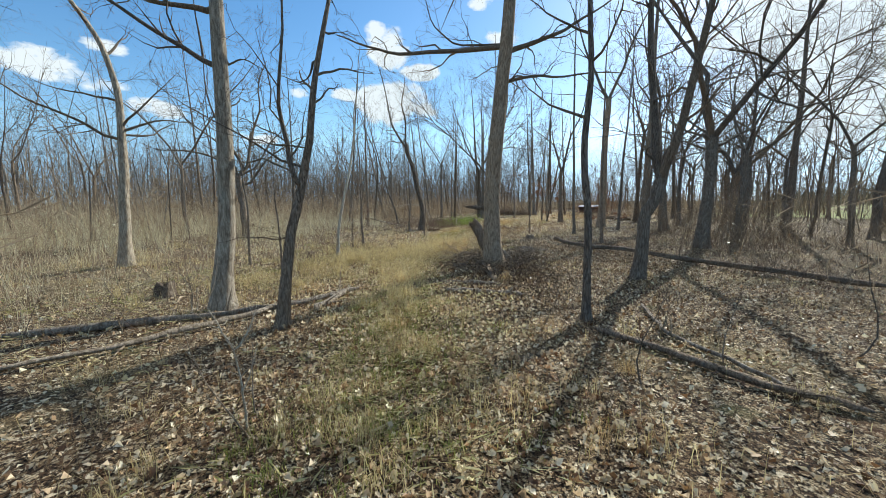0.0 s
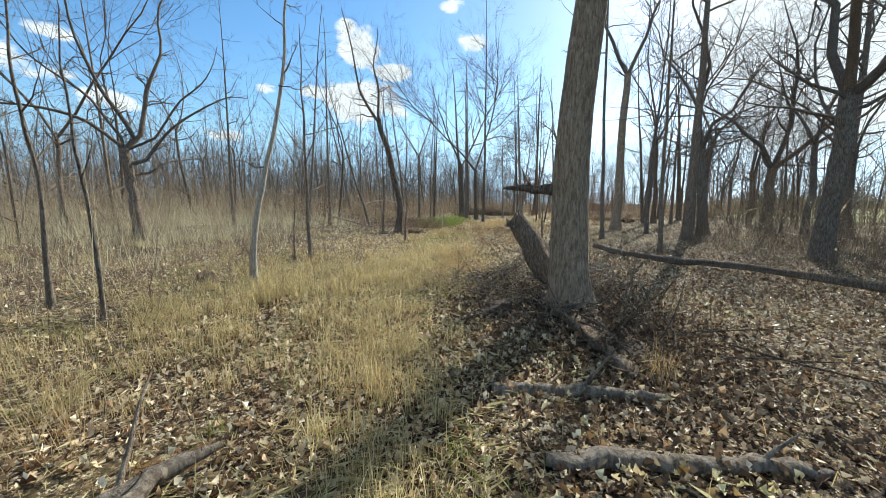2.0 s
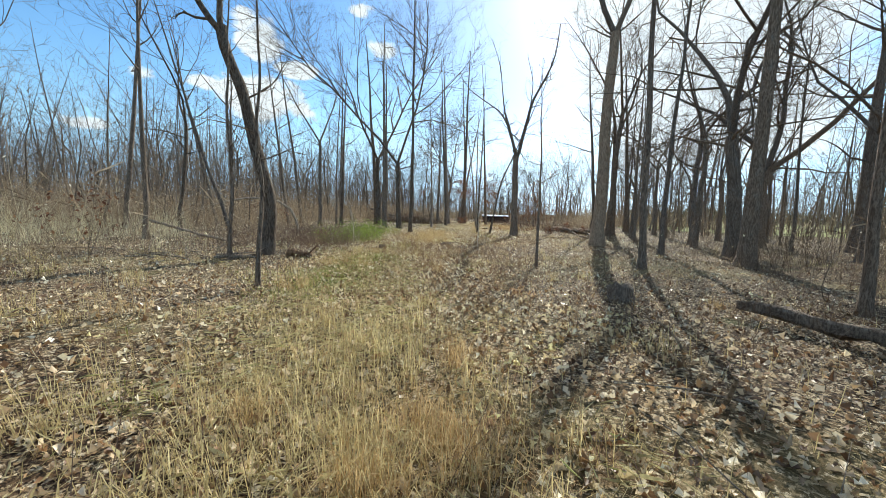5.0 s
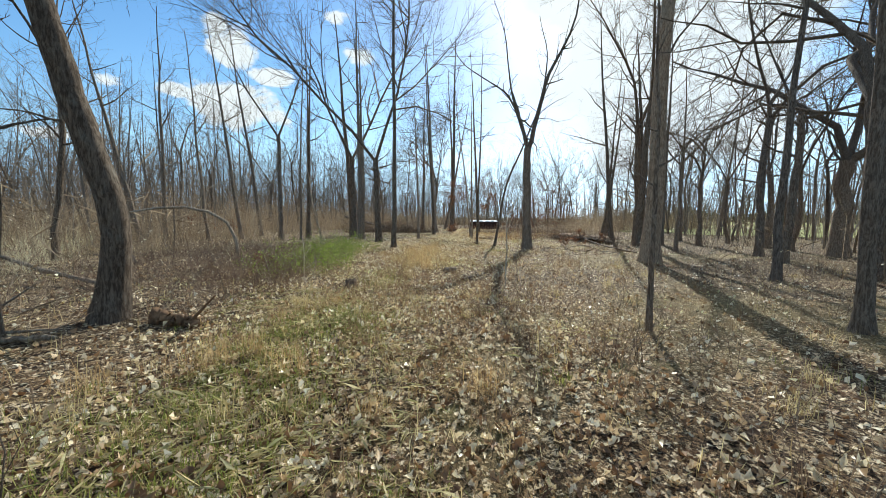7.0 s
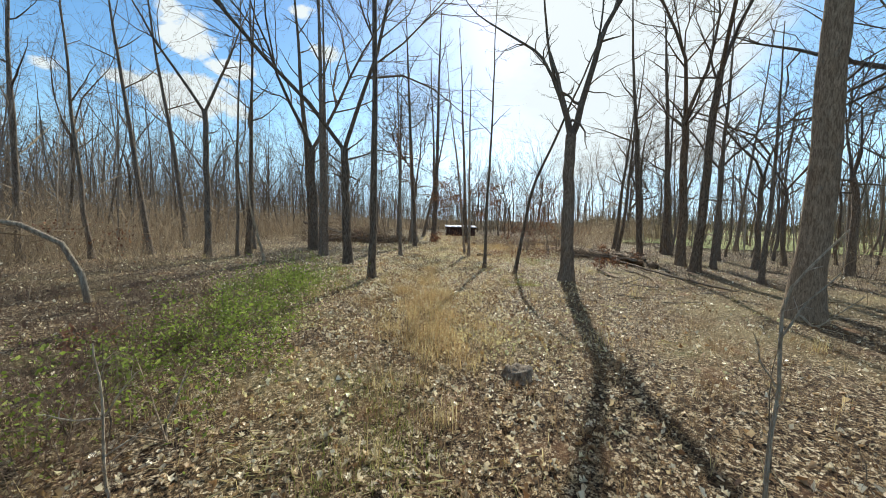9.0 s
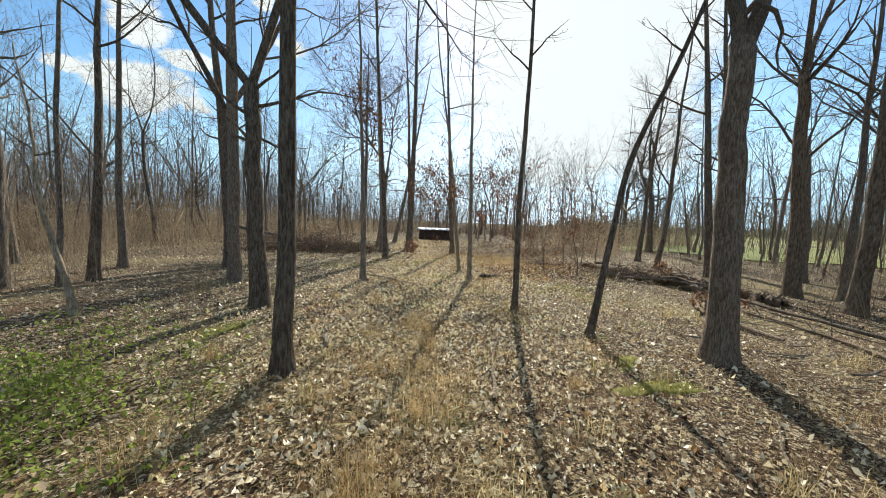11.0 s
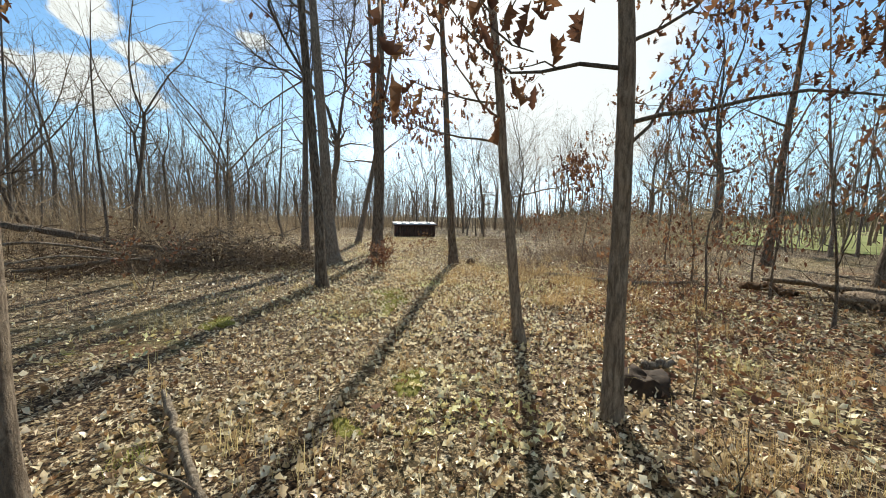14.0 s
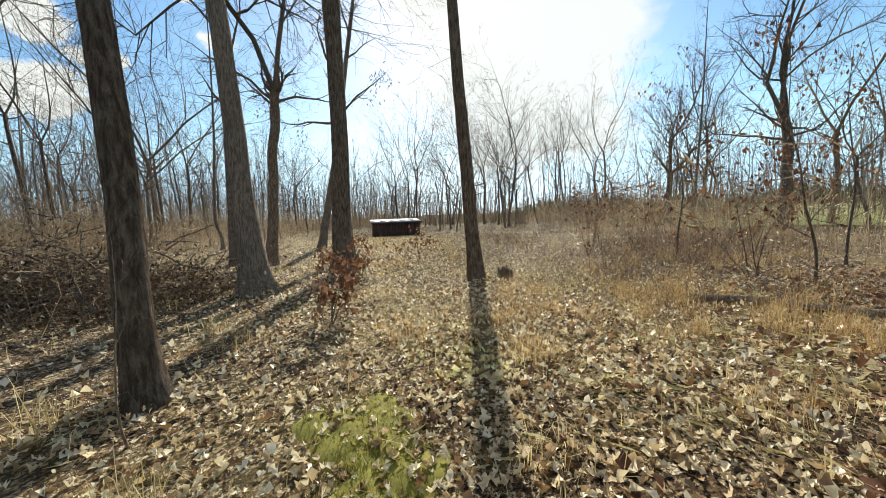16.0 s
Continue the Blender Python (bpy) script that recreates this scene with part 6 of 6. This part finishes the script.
RUSTY = "low oak shrub holding rust-orange leaves"
for k, (x, y, h, n) in enumerate([(28.6, 44.8, 0.8, 240), (30.6, 46.9, 0.9, 160), (31.2, 47.0, 0.7, 120), (29.6, 38.6, 1.3, 100), (30.4, 37.6, 1.5, 120), (36.0, 43.4, 2.2, 180), (37.4, 42.4, 2.0, 150), (38.6, 43.6, 2.2, 150), (30.2, 32.6, 0.8, 140), (29.4, 31.0, 0.7, 120), (25.5, 30.85, 0.7, 150), (26.1, 30.3, 0.6, 110), (33.6, 47.2, 1.0, 160), (23.8, 46.6, 1.4, 140), (33.0, 37.0, 2.4, 240), (10.4, 42.0, 1.8, 160), (2.6, 27.5, 1.6, 140), (9.8, 31.0, 0.5, 60), (34.2, 40.2, 2.2, 200)]):
    oak_shrub(x, y, h, n, RUSTY, 300 + k)


def briar():
    rng = np.random.default_rng(12)
    ob = thing("green_briar", 12.4, 32.4, "low tangle of green-leaved briars beside the trail", "shrub")
    q = rng.random((230, 1))
    spots = np.array([-2.4, -3.6]) * (1 - q) + np.array([2.4, 3.6]) * q + rng.normal(0, 0.55, (230, 2))
    t, at = Tubes(), []
    for x, y in spots:
        pts, _ = stem(rng, np.array([x, y, -0.02]), (rng.normal(0, 0.7), rng.normal(0, 0.7), 1), rng.uniform(0.5, 1.15), 4, 0.25, -0.8)
        pts[:, 2] = np.maximum(pts[:, 2], 0.03)
        t.add(pts, np.array([0.005, 0.004, 0.004, 0.003, 0.001]), 3)
        at.append(pts[rng.integers(1, 5, 60)] + rng.normal(0, 0.09, (60, 3)))
    at = np.concatenate(at)
    at[:, 2] = np.maximum(at[:, 2], 0.04)
    tagged(part("stem_tangle", t.data(), M_TWIG, ob), kind="stuff")
    tagged(part("leaves", leaf_cards(at, rng.normal(0, 1, (len(at), 3)), rng.uniform(0.03, 0.065, len(at)), rng, 0.2, 0.65), M_GREEN, ob, "small bright green leaves"), kind="stuff")


briar()


def moss(x, y, a, b, turn, seed):
    rng = np.random.default_rng(seed)
    ob = thing("moss_patch", x, y, "cushion of yellow-green moss among the leaves", "moss", "moss patches", turn=turn)
    k, rings = 26, 6
    ang = np.arange(k) * 2 * np.pi / k
    edge = 1 + 0.25 * np.sin(2 * ang + seed) + 0.2 * np.sin(3 * ang + 2 * seed) + 0.12 * np.sin(7 * ang) + rng.normal(0, 0.1, k)
    V = [np.array([[0, 0, 0.022]])]
    for i in range(1, rings + 1):
        r = i / rings
        V.append(np.stack([a * r * edge * np.cos(ang), b * r * edge * np.sin(ang), 0.024 * (1 - r**2.5) - 0.03 * (r > 0.95) + rng.normal(0, 0.006, k)], 1))
    V = np.concatenate(V)
    F = [[0, 1 + j, 1 + (j + 1) % k] for j in range(k)]
    for i in range(rings - 1):
        for j in range(k):
            p, q = 1 + i * k + j, 1 + i * k + (j + 1) % k
            F += [[p, p + k, q + k], [p, q + k, q]]
    part("cushion", (V, np.array(F)), M_MOSS, ob)
    n = int(5200 * a * b)
    r, th = np.sqrt(rng.random(n)), rng.uniform(0, 2 * np.pi, n)
    pts = np.stack([a * r * np.cos(th), b * r * np.sin(th)], 1)
    base = np.column_stack([pts, 0.016 * (1 - r**2.5)])
    tagged(part("fronds", ribbons(base, np.full(n, 0.035), rng, np.full(n, 0.003), 0.6), M_FROND, ob), kind="stuff")


moss(16.55, 36.6, 0.55, 0.3, 20, 1)
moss(19.6, 30.65, 0.6, 0.24, -35, 2)
moss(20.2, 31.2, 0.32, 0.18, 10, 8)
moss(26.95, 42.35, 0.75, 0.4, 40, 3)
moss(24.3, 39.5, 0.22, 0.12, 10, 4)
moss(27.25, 42.75, 0.5, 0.34, 60, 5)
moss(24.05, 39.35, 0.28, 0.16, 30, 6)
moss(23.2, 39.2, 0.2, 0.12, 70, 7)
moss(26.3, 41.9, 0.4, 0.2, 45, 9)
moss(5.3, 9.55, 0.3, 0.16, 30, 12)
moss(23.8, 43.1, 0.45, 0.22, 60, 10)
moss(26.7, 42.05, 0.4, 0.25, 15, 11)


# ---- the low shed at the end of the trail, and the meadow ----
def shed():
    ob = thing("shed", 54.0, 66.3, "low dark board shed with a bright tin roof", "shed", turn=-42)
    def box(x0, x1, y0, y1, z0, z1, skew=0.0):
        V = np.array([[x, y, z + (skew if y > (y0 + y1) / 2 else 0)] for z in (z0, z1) for x, y in ((x0, y0), (x1, y0), (x1, y1), (x0, y1))], float)
        return V, np.array([[0, 3, 2, 1], [4, 5, 6, 7], [0, 1, 5, 4], [1, 2, 6, 5], [2, 3, 7, 6], [3, 0, 4, 7]])
    part("wall", box(-2.1, 2.6, 0.0, 0.12, -0.2, 1.35), M_WALL, ob)
    part("wall", box(-2.1, 2.6, 2.6, 2.72, -0.2, 1.66), M_WALL, ob)
    part("wall", box(-2.1, -1.98, 0.12, 2.6, -0.2, 1.35), M_WALL, ob)
    part("wall", box(2.48, 2.6, 0.12, 2.6, -0.2, 1.35), M_WALL, ob)
    for k in range(15):
        part("board", box(-2.09 + k * 0.312, -2.09 + k * 0.312 + 0.29, -0.03, -0.004, -0.2, 1.33), M_WALL, ob)
    for k in range(5):
        part("roof_sheet", box(-2.3 + k * 1.02, -2.3 + k * 1.02 + 1.0, -0.35, 3.0, 1.42, 1.47, 0.28), M_ROOF, ob)
    part("fascia", box(-2.3, 2.8, -0.39, -0.354, 1.3, 1.46), M_WALL, ob)


shed()


def meadow():
    gx, gy = np.meshgrid(np.linspace(48, 150, 55), np.linspace(-20, 60, 41), indexing="ij")
    gx = gx + np.clip(1 - (gx - 48) / 20, 0, 1) * (2.5 + 1.8 * np.sin(gy * 0.37) + 1.1 * np.sin(gy * 0.93 + 1))
    gy = np.minimum(gy, 0.42 * gx + 18 + 1.2 * np.sin(gx * 0.5))
    V = np.stack([gx, gy, gz(gx, gy) + 0.06], -1).reshape(-1, 3)
    i, j = np.meshgrid(np.arange(54), np.arange(40), indexing="ij")
    F = np.stack([i * 41 + j, (i + 1) * 41 + j, (i + 1) * 41 + j + 1, i * 41 + j + 1], -1).reshape(-1, 4)
    keep = np.ptp(V[F][:, :, 1], axis=1) > 0.01
    tagged(new("meadow", mesh_of("meadow", V, F[keep], M_FIELD)), "open green field beyond the wood edge", "field", kind="structure")


meadow()


def hedge():
    """The dark wooded rim on the far side of the field."""
    rng = np.random.default_rng(51)
    n = 5200
    xy = np.column_stack([rng.uniform(138, 160, n), rng.uniform(-60, 95, n)])
    base = np.column_stack([xy, gz(xy[:, 0], xy[:, 1]) - 0.2])
    swell = 1 + 0.35 * np.sin(xy[:, 1] * 0.11) + 0.2 * np.sin(xy[:, 1] * 0.31 + 1)
    tagged(new("far_hedge", mesh_of("far_hedge", *ribbons(base, rng.uniform(2.5, 6.0, n) * swell, rng, np.full(n, 0.16), 0.4), M_HEDGE, False)), "dark wooded rim beyond the open field", "woods", kind="stuff")


hedge()


def weeds():
    """Dead brown weed stalks in tufts beside the trail."""
    rng = np.random.default_rng(53)
    spots = np.concatenate([strip(rng, (6.5, 18.5), (11.5, 25.5), 1.0, 120), strip(rng, (0.4, 2.2), (1.4, 6.0), 1.2, 60), strip(rng, (9.2, 23.5), (12.5, 28), 0.9, 70), strip(rng, (10.5, 20), (14.5, 26), 1.0, 50), strip(rng, (-1.5, 3.0), (-0.5, 8.0), 1.0, 50), strip(rng, (3.4, 12.5), (7.0, 17.5), 0.8, 60), scatter(130, rng, 3.0), strip(rng, (12.5, 21), (21, 30.5), 2.6, 420), strip(rng, (11, 26.5), (17, 32.5), 1.3, 180)])
    c = np.repeat(spots, 22, 0) + rng.normal(0, 0.11, (len(spots) * 22, 2))
    base = np.column_stack([c, gz(c[:, 0], c[:, 1]) - 0.01])
    tagged(new("dead_weeds", mesh_of("dead_weeds", *ribbons(base, np.repeat(rng.uniform(0.12, 0.45, len(spots)), 22), rng, np.full(len(base), 0.0018), 0.4), M_WEED, False)), "dead brown weed stalks among the leaves", "weeds", kind="stuff")


weeds()


def matted_grass():
    """Last year's grass lying flat between the leaves."""
    rng = np.random.default_rng(59)
    spots = np.concatenate([strip(rng, (5.8, 18.5), (10.5, 26.5), 0.9, 260), strip(rng, (0.2, 2.0), (2.2, 10.5), 0.7, 220), strip(rng, (2.2, 10.5), (6.5, 19), 0.8, 260), strip(rng, (-4, 8), (2, 17), 1.6, 240), strip(rng, (28, 41), (33, 40), 0.9, 80), scatter(260, rng, 2.6)])
    c = np.repeat(spots, 22, 0) + rng.normal(0, 0.16, (len(spots) * 22, 2))
    at = np.column_stack([c, gz(c[:, 0], c[:, 1]) + rng.uniform(0.015, 0.06, len(c))])
    lie = np.repeat(rng.normal(0, 1, (len(spots), 2)), 22, 0) + rng.normal(0, 0.6, (len(c), 2))
    V, F = leaf_cards(at, np.column_stack([lie, rng.normal(0.12, 0.2, len(c))]), rng.uniform(0.07, 0.2, len(c)), rng, 0.12, 0.03)
    tagged(new("matted_grass", mesh_of("matted_grass", V, F, M_MAT, False)), "flattened olive-straw grass matted with the leaves", "grass", kind="stuff")


matted_grass()
